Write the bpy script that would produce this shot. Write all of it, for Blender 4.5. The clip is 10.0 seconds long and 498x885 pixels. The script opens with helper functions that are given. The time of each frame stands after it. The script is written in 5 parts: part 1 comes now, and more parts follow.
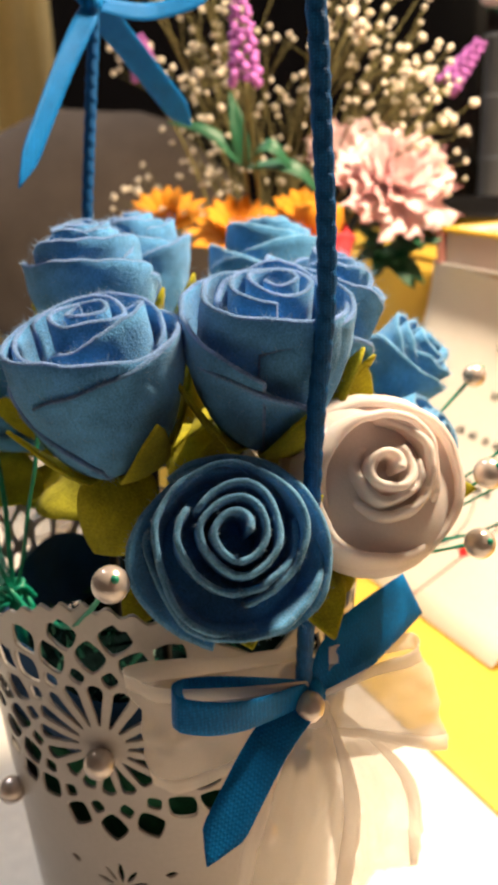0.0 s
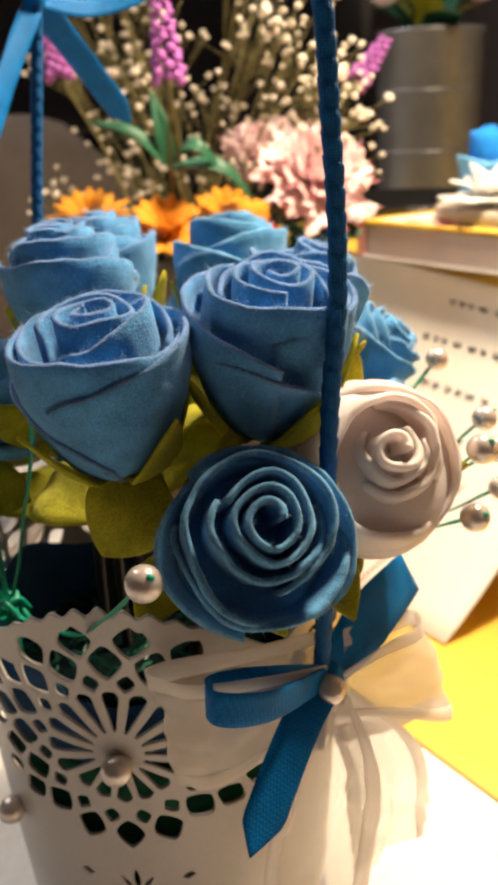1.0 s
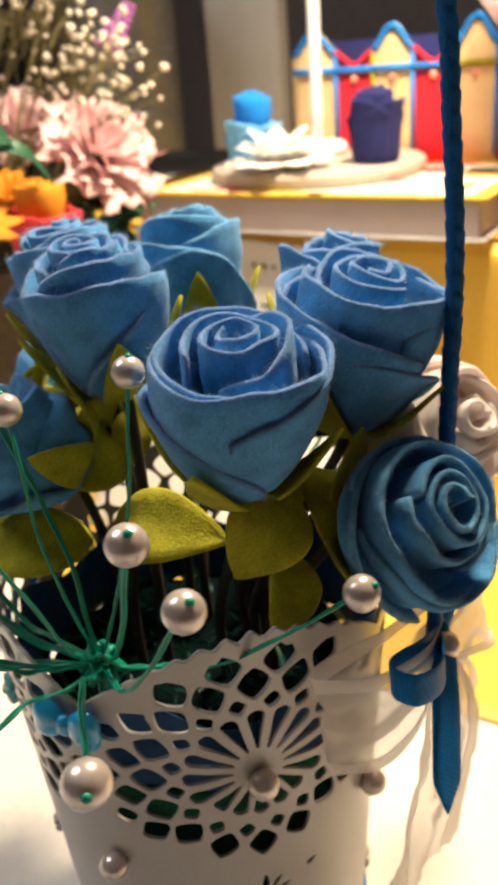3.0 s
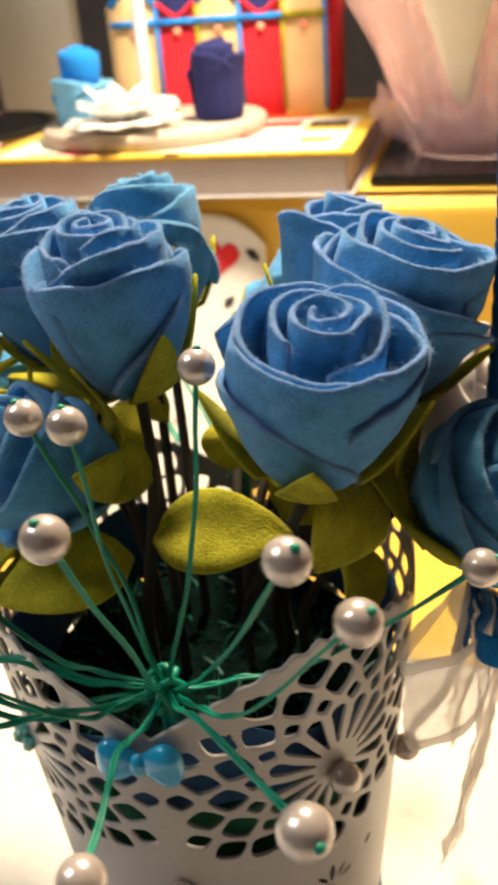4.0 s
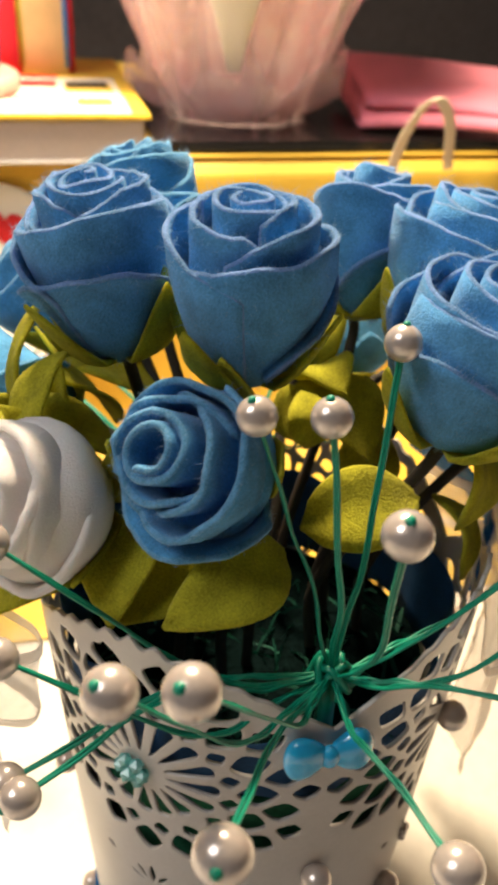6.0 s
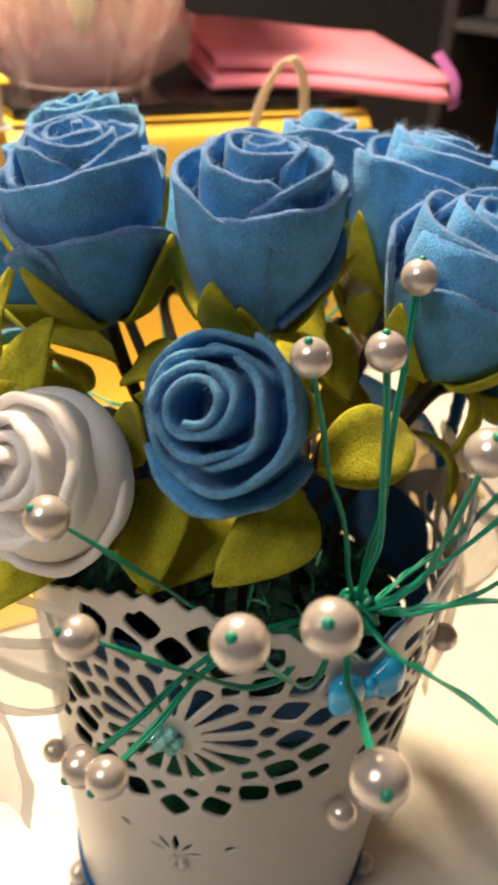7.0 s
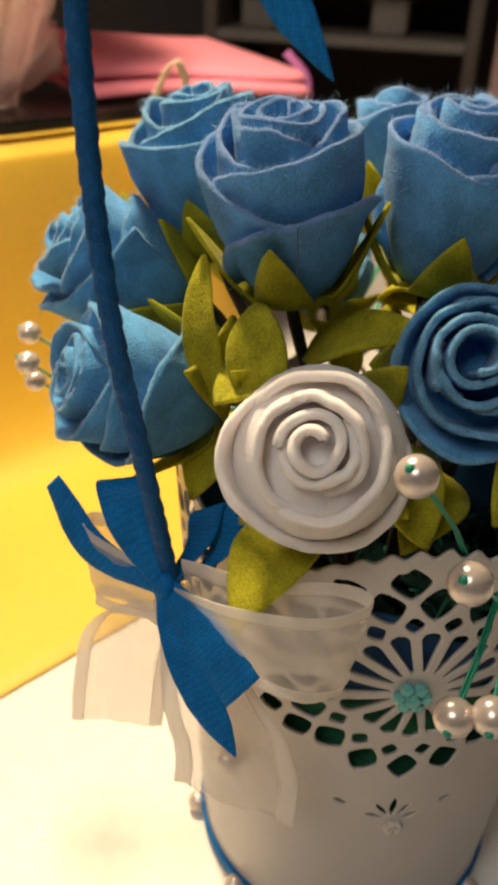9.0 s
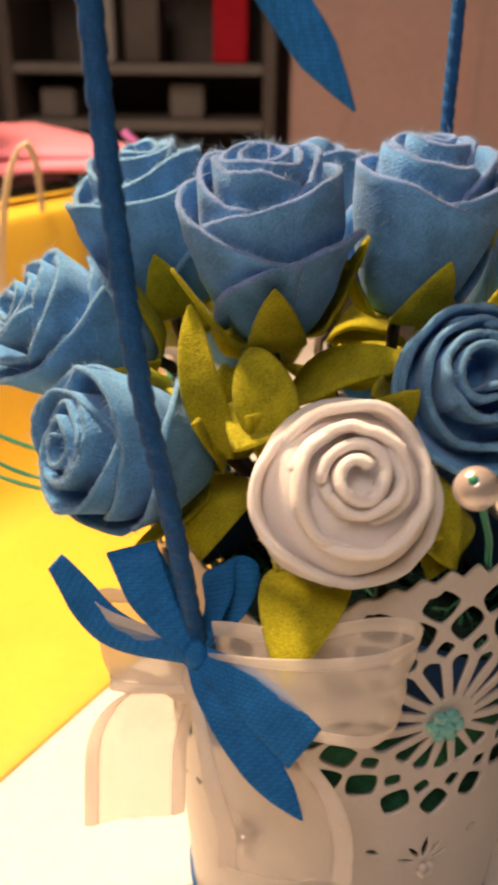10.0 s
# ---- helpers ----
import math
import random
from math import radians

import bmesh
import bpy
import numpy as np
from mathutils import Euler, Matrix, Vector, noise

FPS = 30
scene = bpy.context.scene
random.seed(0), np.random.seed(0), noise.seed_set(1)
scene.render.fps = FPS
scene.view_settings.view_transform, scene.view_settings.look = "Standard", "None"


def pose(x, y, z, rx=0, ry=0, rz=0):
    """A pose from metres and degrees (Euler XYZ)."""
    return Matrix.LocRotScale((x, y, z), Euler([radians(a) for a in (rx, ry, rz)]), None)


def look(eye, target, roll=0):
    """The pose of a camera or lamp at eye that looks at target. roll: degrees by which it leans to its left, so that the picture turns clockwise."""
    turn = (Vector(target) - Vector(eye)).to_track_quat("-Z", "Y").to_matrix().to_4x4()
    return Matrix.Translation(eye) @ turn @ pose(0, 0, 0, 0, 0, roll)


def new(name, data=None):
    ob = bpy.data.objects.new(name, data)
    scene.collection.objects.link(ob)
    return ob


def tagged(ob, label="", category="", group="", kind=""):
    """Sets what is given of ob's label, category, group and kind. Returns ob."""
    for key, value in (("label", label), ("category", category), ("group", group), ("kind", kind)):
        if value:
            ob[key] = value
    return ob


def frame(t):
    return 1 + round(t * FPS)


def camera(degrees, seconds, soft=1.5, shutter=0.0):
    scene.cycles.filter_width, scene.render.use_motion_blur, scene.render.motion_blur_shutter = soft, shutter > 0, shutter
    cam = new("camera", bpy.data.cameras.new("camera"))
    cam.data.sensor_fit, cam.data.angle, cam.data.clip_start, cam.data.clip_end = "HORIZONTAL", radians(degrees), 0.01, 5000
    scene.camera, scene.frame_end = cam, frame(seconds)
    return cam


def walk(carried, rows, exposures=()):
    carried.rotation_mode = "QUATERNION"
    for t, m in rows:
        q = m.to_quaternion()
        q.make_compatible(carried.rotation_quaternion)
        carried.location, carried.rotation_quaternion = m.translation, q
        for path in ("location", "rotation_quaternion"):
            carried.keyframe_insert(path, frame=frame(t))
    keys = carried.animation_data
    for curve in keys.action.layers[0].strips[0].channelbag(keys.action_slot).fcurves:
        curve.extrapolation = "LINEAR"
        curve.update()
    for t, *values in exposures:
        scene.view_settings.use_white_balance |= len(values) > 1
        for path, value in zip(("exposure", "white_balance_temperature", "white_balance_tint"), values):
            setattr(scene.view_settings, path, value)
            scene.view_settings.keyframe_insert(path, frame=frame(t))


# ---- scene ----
cam = camera(32.4, 10.0, soft=3.8, shutter=0.4)
cam.data.dof.use_dof, cam.data.dof.focus_distance, cam.data.dof.aperture_fstop = True, 0.19, 30.0
PATH = [
    (0, (0.094, -0.245, 0.291), (-0.384, 1.572, -0.396), -1.6),
    (0.5, (0.092, -0.251, 0.292), (-0.355, 1.579, -0.379), -2.4),
    (1, (0.066, -0.252, 0.29), (-0.174, 1.609, -0.403), -2.8),
    (1.5, (0.042, -0.269, 0.295), (0.067, 1.624, -0.353), -3.0),
    (2, (0.014, -0.263, 0.296), (0.137, 1.623, -0.36), -3.4),
    (2.2, (0.002, -0.262, 0.3), (0.197, 1.611, -0.373), -3.5),
    (3.5, (-0.077, -0.213, 0.31), (0.662, 1.401, -0.611), -4.8),
    (4, (-0.103, -0.188, 0.312), (0.863, 1.286, -0.634), -4.4),
    (4.5, (-0.131, -0.15, 0.31), (1.022, 1.147, -0.685), -2.1),
    (5, (-0.156, -0.14, 0.315), (1.171, 0.956, -0.704), -0.1),
    (5.5, (-0.171, -0.115, 0.318), (1.258, 0.832, -0.712), 1.4),
    (6.8, (-0.198, -0.053, 0.306), (1.453, 0.393, -0.731), 4.1),
    (7, (-0.202, -0.045, 0.306), (1.459, 0.322, -0.745), 4.1),
    (7.5, (-0.218, -0.015, 0.306), (1.467, 0.221, -0.745), 3.3),
    (8, (-0.224, 0.013, 0.303), (1.483, 0.129, -0.732), 3.6),
    (8.5, (-0.226, 0.036, 0.294), (1.49, 0.052, -0.734), 3.5),
    (9, (-0.221, 0.062, 0.293), (1.508, -0.09, -0.701), 2.6),
    (9.5, (-0.223, 0.076, 0.293), (1.532, -0.268, -0.603), 1.5),
    (10, (-0.211, 0.104, 0.283), (1.522, -0.456, -0.542), 0.6),
]
LIGHTNESS = [(0.0, 0.10, 6550, 14), (2.0, -0.12, 6200, 12), (4.5, 0.06, 6350, 10), (7.0, 0.06, 6600, 10), (9.0, -0.46, 6950, 10), (9.5, -0.42, 6900, 10), (10.0, -0.15, 8000, 26)]
walk(cam, [(t, look(eye, target, roll)) for t, eye, target, roll in PATH], LIGHTNESS)

# ---- light ----
world = bpy.data.worlds.new("room_air")
world.use_nodes = True
scene.world = world
world.node_tree.nodes["Background"].inputs[0].default_value = (0.64, 0.63, 0.64, 1)
world.node_tree.nodes["Background"].inputs[1].default_value = 0.15


def area_lamp(name, eye, target, size, watts, colour):
    data = bpy.data.lights.new(name, "AREA")
    data.shape, data.size, data.energy, data.color = "DISK", size, watts, colour
    ob = new(name, data)
    ob.matrix_world = look(eye, target)
    return ob


# desk lamp out of view above the table, and the room's ceiling light
area_lamp("desk_lamp_light", (0.216, 0.163, 0.640), (0.12, 0.10, 0.1), 0.09, 9.5, (1.0, 0.80, 0.54))
area_lamp("ceiling_light", (-0.95, 0.72, 1.58), (0, 0, 0.1), 0.8, 15.5, (1.0, 0.98, 0.95))


# ---- materials ----
def mat(name, colour, rough=0.8, var=0.15, scale=60, fine=900, bump=0.2, dist=0.0006, metal=0.0, sheen=0.0, trans=0.0,
        coat=0.0, tint=None, glow=0.0, spec=0.5):
    m = bpy.data.materials.new(name)
    m.use_nodes = True
    nt = m.node_tree
    b = nt.nodes["Principled BSDF"]
    b.inputs["Roughness"].default_value = rough
    b.inputs["Metallic"].default_value = metal
    b.inputs["Specular IOR Level"].default_value = spec
    b.inputs["Sheen Weight"].default_value = sheen
    b.inputs["Sheen Roughness"].default_value = 0.5
    b.inputs["Transmission Weight"].default_value = trans
    b.inputs["Coat Weight"].default_value = coat
    co = nt.nodes.new("ShaderNodeTexCoord")
    n1 = nt.nodes.new("ShaderNodeTexNoise")
    n1.inputs["Scale"].default_value, n1.inputs["Detail"].default_value = scale, 5
    n2 = nt.nodes.new("ShaderNodeTexNoise")
    n2.inputs["Scale"].default_value, n2.inputs["Detail"].default_value = fine, 3
    nt.links.new(co.outputs["Object"], n1.inputs["Vector"])
    nt.links.new(co.outputs["Object"], n2.inputs["Vector"])
    add = nt.nodes.new("ShaderNodeMath")
    add.operation = "ADD"
    nt.links.new(n1.outputs["Fac"], add.inputs[0])
    nt.links.new(n2.outputs["Fac"], add.inputs[1])
    ramp = nt.nodes.new("ShaderNodeMapRange")
    ramp.inputs["From Min"].default_value, ramp.inputs["From Max"].default_value = 0.7, 1.3
    nt.links.new(add.outputs[0], ramp.inputs["Value"])
    mix = nt.nodes.new("ShaderNodeMix")
    mix.data_type = "RGBA"
    lo = [c * (1 - var) for c in colour]
    hi = [min(1, c * (1 + var)) for c in (tint or colour)]
    mix.inputs["A"].default_value, mix.inputs["B"].default_value = (*lo, 1), (*hi, 1)
    nt.links.new(ramp.outputs["Result"], mix.inputs["Factor"])
    nt.links.new(mix.outputs["Result"], b.inputs["Base Color"])
    if bump:
        bp = nt.nodes.new("ShaderNodeBump")
        bp.inputs["Strength"].default_value, bp.inputs["Distance"].default_value = bump, dist
        nt.links.new(n2.outputs["Fac"], bp.inputs["Height"])
        nt.links.new(bp.outputs["Normal"], b.inputs["Normal"])
    if glow:
        # thin cloth lets some light through
        tr = nt.nodes.new("ShaderNodeBsdfTranslucent")
        nt.links.new(mix.outputs["Result"], tr.inputs["Color"])
        mx = nt.nodes.new("ShaderNodeMixShader")
        mx.inputs[0].default_value = glow
        nt.links.new(b.outputs[0], mx.inputs[1])
        nt.links.new(tr.outputs[0], mx.inputs[2])
        nt.links.new(mx.outputs[0], nt.nodes["Material Output"].inputs["Surface"])
    return m


M_BLUE = mat("blue_felt", (0.095, 0.335, 0.64), 1.0, 0.30, 140, 1900, 0.8, 0.0006, sheen=0.2, glow=0.15, spec=0.05)
# cut edges paler than the felt: light on their fuzz put into the colour
M_BLUE_EDGE = mat("blue_felt_lit_cut_edge", (0.09, 0.32, 0.58), 1.0, 0.30, 260, 2600, 0.9, 0.0006, tint=(0.17, 0.43, 0.70), sheen=0.3, glow=0.25, spec=0.05)
M_VIOLET = mat("blue_felt_with_violet_dye", (0.090, 0.315, 0.63), 1.0, 0.30, 130, 1900, 0.8, 0.0006, sheen=0.2, tint=(0.105, 0.335, 0.65), glow=0.15, spec=0.05)
# violet dye, plus the same painted-in edge light
M_VIOLET_EDGE = mat("violet_dyed_lit_cut_edge", (0.09, 0.30, 0.58), 1.0, 0.3, 110, 2600, 0.9, 0.0006, sheen=0.35, tint=(0.21, 0.34, 0.68), glow=0.25, spec=0.05)
M_FUZZ = mat("pale_blue_fibre", (0.36, 0.55, 0.76), 0.9, 0.2, 200, 900, 0.0, glow=0.4, spec=0.1)
M_GREEN = mat("olive_green_felt", (0.50, 0.47, 0.038), 1.0, 0.34, 160, 1700, 0.9, 0.0006, sheen=0.1, glow=0.40, spec=0.05)
M_WHITE_FELT = mat("white_felt", (0.93, 0.87, 0.85), 1.0, 0.05, 60, 2200, 0.5, 0.0005, sheen=0.2, glow=0.15, spec=0.05)
M_SATIN = mat("white_satin_cloth", (0.86, 0.78, 0.75), 0.42, 0.05, 60, 1800, 0.12, 0.0003, sheen=0.2, glow=0.38, spec=0.3)
for soft_cloth in (M_WHITE_FELT, M_SATIN):
    # light spreads a little way inside the thick white cloth
    soft_cloth.node_tree.nodes["Principled BSDF"].inputs["Subsurface Weight"].default_value = 0.35
    soft_cloth.node_tree.nodes["Principled BSDF"].inputs["Subsurface Radius"].default_value = (0.004, 0.003, 0.0025)
    soft_cloth.node_tree.nodes["Principled BSDF"].inputs["Subsurface Scale"].default_value = 1.0
M_STEM = mat("dark_brown_florist_tape", (0.03, 0.022, 0.014), 0.8, 0.3, 200, 1500, 0.3)
M_WIRE = mat("green_wire", (0.0, 0.24, 0.15), 0.4, 0.15, 200, 1500, 0.1)
M_PEARL = mat("cream_pearl", (0.64, 0.55, 0.50), 0.24, 0.05, 150, 900, 0.02, coat=0.6, metal=0.45)
M_POT = mat("white_enamelled_metal", (0.475, 0.44, 0.42), 0.30, 0.05, 60, 700, 0.12, 0.0003)
M_RIBBON = mat("blue_satin_ribbon", (0.002, 0.19, 0.55), 0.5, 0.18, 150, 1600, 0.6, 0.0005, glow=0.15, spec=0.12)
M_WRAP = mat("dark_blue_wrapped_ribbon", (0.002, 0.088, 0.270), 0.6, 0.25, 250, 2000, 0.5, 0.0004, spec=0.2)


def weave(m, scale):
    """Adds the small raised knots of a woven ribbon."""
    nt = m.node_tree
    b = nt.nodes["Principled BSDF"]
    co = nt.nodes.new("ShaderNodeTexCoord")
    vo = nt.nodes.new("ShaderNodeTexVoronoi")
    vo.inputs["Scale"].default_value, vo.inputs["Randomness"].default_value = scale, 0.25
    nt.links.new(co.outputs["Object"], vo.inputs["Vector"])
    src = b.inputs["Base Color"].links[0].from_socket
    rg = nt.nodes.new("ShaderNodeMapRange")
    rg.inputs["From Min"].default_value, rg.inputs["From Max"].default_value = 0.1, 0.65
    rg.inputs["To Min"].default_value, rg.inputs["To Max"].default_value = 1.15, 0.70
    nt.links.new(vo.outputs["Distance"], rg.inputs["Value"])
    mu = nt.nodes.new("ShaderNodeVectorMath")
    mu.operation = "SCALE"
    nt.links.new(src, mu.inputs[0])
    nt.links.new(rg.outputs["Result"], mu.inputs["Scale"])
    nt.links.new(mu.outputs[0], b.inputs["Base Color"])
    bp = nt.nodes.new("ShaderNodeBump")
    bp.invert = True
    bp.inputs["Strength"].default_value, bp.inputs["Distance"].default_value = 0.5, 0.0004
    nt.links.new(vo.outputs["Distance"], bp.inputs["Height"])
    nt.links.new(bp.outputs["Normal"], b.inputs["Normal"])


weave(M_RIBBON, 1250)
weave(M_WRAP, 1500)
M_PLASTIC = mat("glossy_blue_plastic", (0.02, 0.38, 0.72), 0.15, 0.05, 100, 500, 0.0, coat=0.5)
M_GEM = mat("aqua_crystal", (0.25, 0.70, 0.68), 0.08, 0.1, 100, 500, 0.0, trans=0.5)
# moss driven almost to black: the planter's inner shade is in this colour
M_MOSS_SHADE = mat("shade_black_moss_fill", (0.002, 0.006, 0.006), 1.0, 0.5, 60, 400, 0.6, 0.003, spec=0.02)
M_TABLE = mat("white_table_top", (0.80, 0.76, 0.69), 0.42, 0.07, 14, 160, 0.15, 0.0004)
M_YELLOW = mat("yellow_paper", (0.74, 0.48, 0.06), 0.55, 0.06, 15, 300, 0.1, 0.0004)
M_PAPER = mat("white_paper", (0.80, 0.78, 0.74), 0.8, 0.03, 30, 400, 0.08, 0.0003)
M_INK = mat("black_ink", (0.02, 0.02, 0.025), 0.7, 0.2, 200, 900, 0.0)
M_RED = mat("red_ink", (0.70, 0.015, 0.02), 0.6, 0.2, 200, 900, 0.0)


def organza(name, colour, a):
    """Sheer woven cloth: partly see-through, with a fine weave."""
    m = mat(name, colour, 0.5, 0.06, 40, 1500, 0.3, 0.0004, sheen=0.3)
    nt = m.node_tree
    b = nt.nodes["Principled BSDF"]
    tr = nt.nodes.new("ShaderNodeBsdfTranslucent")
    tr.inputs["Color"].default_value = (*colour, 1)
    mx = nt.nodes.new("ShaderNodeMixShader")
    mx.inputs[0].default_value = 0.45
    cl = nt.nodes.new("ShaderNodeBsdfTransparent")
    m2 = nt.nodes.new("ShaderNodeMixShader")
    m2.inputs[0].default_value = a
    out = nt.nodes["Material Output"]
    nt.links.new(b.outputs[0], mx.inputs[1])
    nt.links.new(tr.outputs[0], mx.inputs[2])
    nt.links.new(cl.outputs[0], m2.inputs[1])
    nt.links.new(mx.outputs[0], m2.inputs[2])
    nt.links.new(m2.outputs[0], out.inputs["Surface"])
    return m


M_ORGANZA = organza("white_organza", (0.88, 0.82, 0.78), 0.30)
M_ORGANZA_EDGE = organza("white_satin_edging", (0.93, 0.88, 0.84), 0.60)


# ---- mesh helpers ----
def finish(name, bm, material, parent=None, label="", smooth=True):
    bmesh.ops.recalc_face_normals(bm, faces=bm.faces)
    me = bpy.data.meshes.new(name)
    bm.to_mesh(me)
    bm.free()
    for m in (material if isinstance(material, (list, tuple)) else [material]):
        me.materials.append(m)
    if smooth:
        for p in me.polygons:
            p.use_smooth = True
    ob = new(name, me)
    if parent:
        ob.parent = parent
    if label:
        tagged(ob, label)
    return ob


def part(name, bm, material, parent, label="", smooth=True):
    return finish(name, bm, material, parent, label, smooth)


def thing(name, label, category, group="", m=None):
    ob = new(name)
    ob.empty_display_size = 0.01
    if m is not None:
        ob.matrix_world = m
    return tagged(ob, label, category, group)


def spline(pts, n):
    """Catmull-Rom through the points."""
    p = [Vector(q) for q in pts]
    p = [2 * p[0] - p[1]] + p + [2 * p[-1] - p[-2]]
    out = []
    k = len(p) - 3
    for i in range(n + 1):
        t = i / n * k
        j = min(int(t), k - 1)
        t -= j
        a, b, c, d = p[j:j + 4]
        out.append(0.5 * (2 * b + (c - a) * t + (2 * a - 5 * b + 4 * c - d) * t * t + (3 * b - a - 3 * c + d) * t ** 3))
    return out


def tube(bm, pts, r, seg=8, caps=True):
    rs = r if isinstance(r, (list, tuple)) else [r] * len(pts)
    pts = [Vector(p) for p in pts]
    ref = None
    rings = []
    for i, p in enumerate(pts):
        d = (pts[min(i + 1, len(pts) - 1)] - pts[max(i - 1, 0)]).normalized()
        if ref is None:
            ref = d.orthogonal()
        ref = (ref - d * ref.dot(d)).normalized()
        o = d.cross(ref)
        rings.append([bm.verts.new(p + rs[i] * (math.cos(a) * ref + math.sin(a) * o)) for a in (2 * math.pi * k / seg for k in range(seg))])
    for a, b in zip(rings, rings[1:]):
        for k in range(seg):
            bm.faces.new((a[k], a[(k + 1) % seg], b[(k + 1) % seg], b[k]))
    if caps:
        bm.faces.new(rings[0][::-1])
        bm.faces.new(rings[-1])
    return bm


def sheet(fn, nu, nv, thick, edge=False, bm=None):
    """A curved sheet of some thickness from fn(u, v); with edge, the border faces take the second material."""
    bm = bm or bmesh.new()
    P = [[Vector(fn(i / nu, j / nv)) for j in range(nv + 1)] for i in range(nu + 1)]
    up, dn = [], []
    for i in range(nu + 1):
        ra, rb = [], []
        for j in range(nv + 1):
            du = P[min(i + 1, nu)][j] - P[max(i - 1, 0)][j]
            dv = P[i][min(j + 1, nv)] - P[i][max(j - 1, 0)]
            n = du.cross(dv)
            n = n.normalized() if n.length > 1e-12 else Vector((0, 0, 1))
            ra.append(bm.verts.new(P[i][j] + n * thick / 2))
            rb.append(bm.verts.new(P[i][j] - n * thick / 2))
        up.append(ra)
        dn.append(rb)
    for i in range(nu):
        for j in range(nv):
            bm.faces.new((up[i][j], up[i + 1][j], up[i + 1][j + 1], up[i][j + 1]))
            bm.faces.new((dn[i][j], dn[i][j + 1], dn[i + 1][j + 1], dn[i + 1][j]))
    rim = [(i, 0) for i in range(nu)] + [(nu, j) for j in range(nv)] + [(i, nv) for i in range(nu, 0, -1)] + [(0, j) for j in range(nv, 0, -1)]
    mid = []
    for a, b in rim:
        ia, jb = min(max(a, 1), nu - 1), min(max(b, 1), nv - 1)
        o = P[a][b] - P[ia][jb]
        mid.append(bm.verts.new(P[a][b] + (o.normalized() if o.length > 1e-9 else o) * thick * 0.45))
    for n, ((a, b), (c, d)) in enumerate(zip(rim, rim[1:] + rim[:1])):
        p, q = mid[n], mid[(n + 1) % len(rim)]
        for f in (bm.faces.new((up[a][b], p, q, up[c][d])), bm.faces.new((p, dn[a][b], dn[c][d], q))):
            f.material_index = 1 if edge else 0
    return bm


def strip(bm, pts, sides, width, thick):
    """A ribbon along pts; sides: the direction across at the start and the end (or one for each point)."""
    n = len(pts) - 1
    ws = width if isinstance(width, (list, tuple)) else [width, width]
    sd = [Vector(s).normalized() for s in sides]

    def fn(u, v):
        i = u * n
        k = min(int(i), n - 1)
        p = pts[k].lerp(pts[k + 1], i - k)
        q = u * (len(sd) - 1)
        m = min(int(q), len(sd) - 2)
        s = sd[m].lerp(sd[m + 1], q - m).normalized()
        w = u * (len(ws) - 1)
        h = min(int(w), len(ws) - 2)
        return p + s * (v - 0.5) * (ws[h] * (1 - w + h) + ws[h + 1] * (w - h))
    return sheet(fn, n, 4, thick, bm=bm)


def ball(bm, c, r, seg=16, squash=(1, 1, 1)):
    m = Matrix.Translation(c) @ Matrix.Diagonal((*squash, 1))
    bmesh.ops.create_uvsphere(bm, u_segments=seg, v_segments=seg // 2 + 2, radius=r, matrix=m)
    return bm


def lathe(bm, prof, seg=48, c=(0, 0, 0)):
    c = Vector(c)
    rings = [[bm.verts.new(c + Vector((r * math.cos(2 * math.pi * k / seg), r * math.sin(2 * math.pi * k / seg), z))) for k in range(seg)] for r, z in prof]
    for a, b in zip(rings, rings[1:]):
        for k in range(seg):
            bm.faces.new((a[k], a[(k + 1) % seg], b[(k + 1) % seg], b[k]))
    return bm


def box(bm, lo, hi, bev=0.0, m=None):
    r = bmesh.ops.create_cube(bm, size=1.0)
    c = [(a + b) / 2 for a, b in zip(lo, hi)]
    s = [b - a for a, b in zip(lo, hi)]
    bmesh.ops.transform(bm, verts=r["verts"], matrix=(m or Matrix()) @ Matrix.Translation(c) @ Matrix.Diagonal((*s, 1)))
    if bev:
        es = list({e for v in r["verts"] for e in v.link_edges})
        bmesh.ops.bevel(bm, geom=es, offset=bev, segments=2, affect="EDGES")
    return bm


# back of the table: u runs along the raised box, v away from the basket
BG = Matrix(((0.659, 0.752, 0, 0), (-0.752, 0.659, 0, 0), (0, 0, 1, 0), (0, 0, 0, 1)))


def bg(u, v, z):
    return BG @ Vector((u, v, z))


# ---- room and table ----
table = thing("table", "white table under the flower basket", "table")
part("tabletop", box(bmesh.new(), (-1.0, -0.9, -0.03), (0.7, 0.95, 0.0), 0.004, BG), M_TABLE, table, smooth=False)
for lu in (-0.95, 0.60):
    for lv in (-0.85, 0.85):
        part("leg", box(bmesh.new(), (lu, lv, -0.75), (lu + 0.05, lv + 0.05, -0.031), 0.003, BG), M_TABLE, table, smooth=False)

M_WALL = mat("dim_brown_wall", (0.26, 0.205, 0.175), 0.8, 0.2, 3, 60, 0.1)
M_FLOOR = mat("dark_floor", (0.08, 0.06, 0.05), 0.6, 0.2, 3, 60, 0.1)
M_CEIL = mat("pale_ceiling", (0.5, 0.5, 0.5), 0.9, 0.05, 3, 60, 0.1)
for nm, lo, hi in (("wall_north", (-2.6, 2.0, -0.75), (2.6, 2.1, 1.9)), ("wall_south", (-2.6, -2.3, -0.75), (2.6, -2.2, 1.9)),
                   ("wall_east", (2.5, -2.2, -0.75), (2.6, 2.0, 1.9)), ("wall_west", (-2.6, -2.2, -0.75), (-2.5, 2.0, 1.9))):
    b = box(bmesh.new(), lo, hi, 0, BG)
    tagged(finish(nm, b, M_WALL, smooth=False), "dim brown wall of the room", "wall", kind="structure")
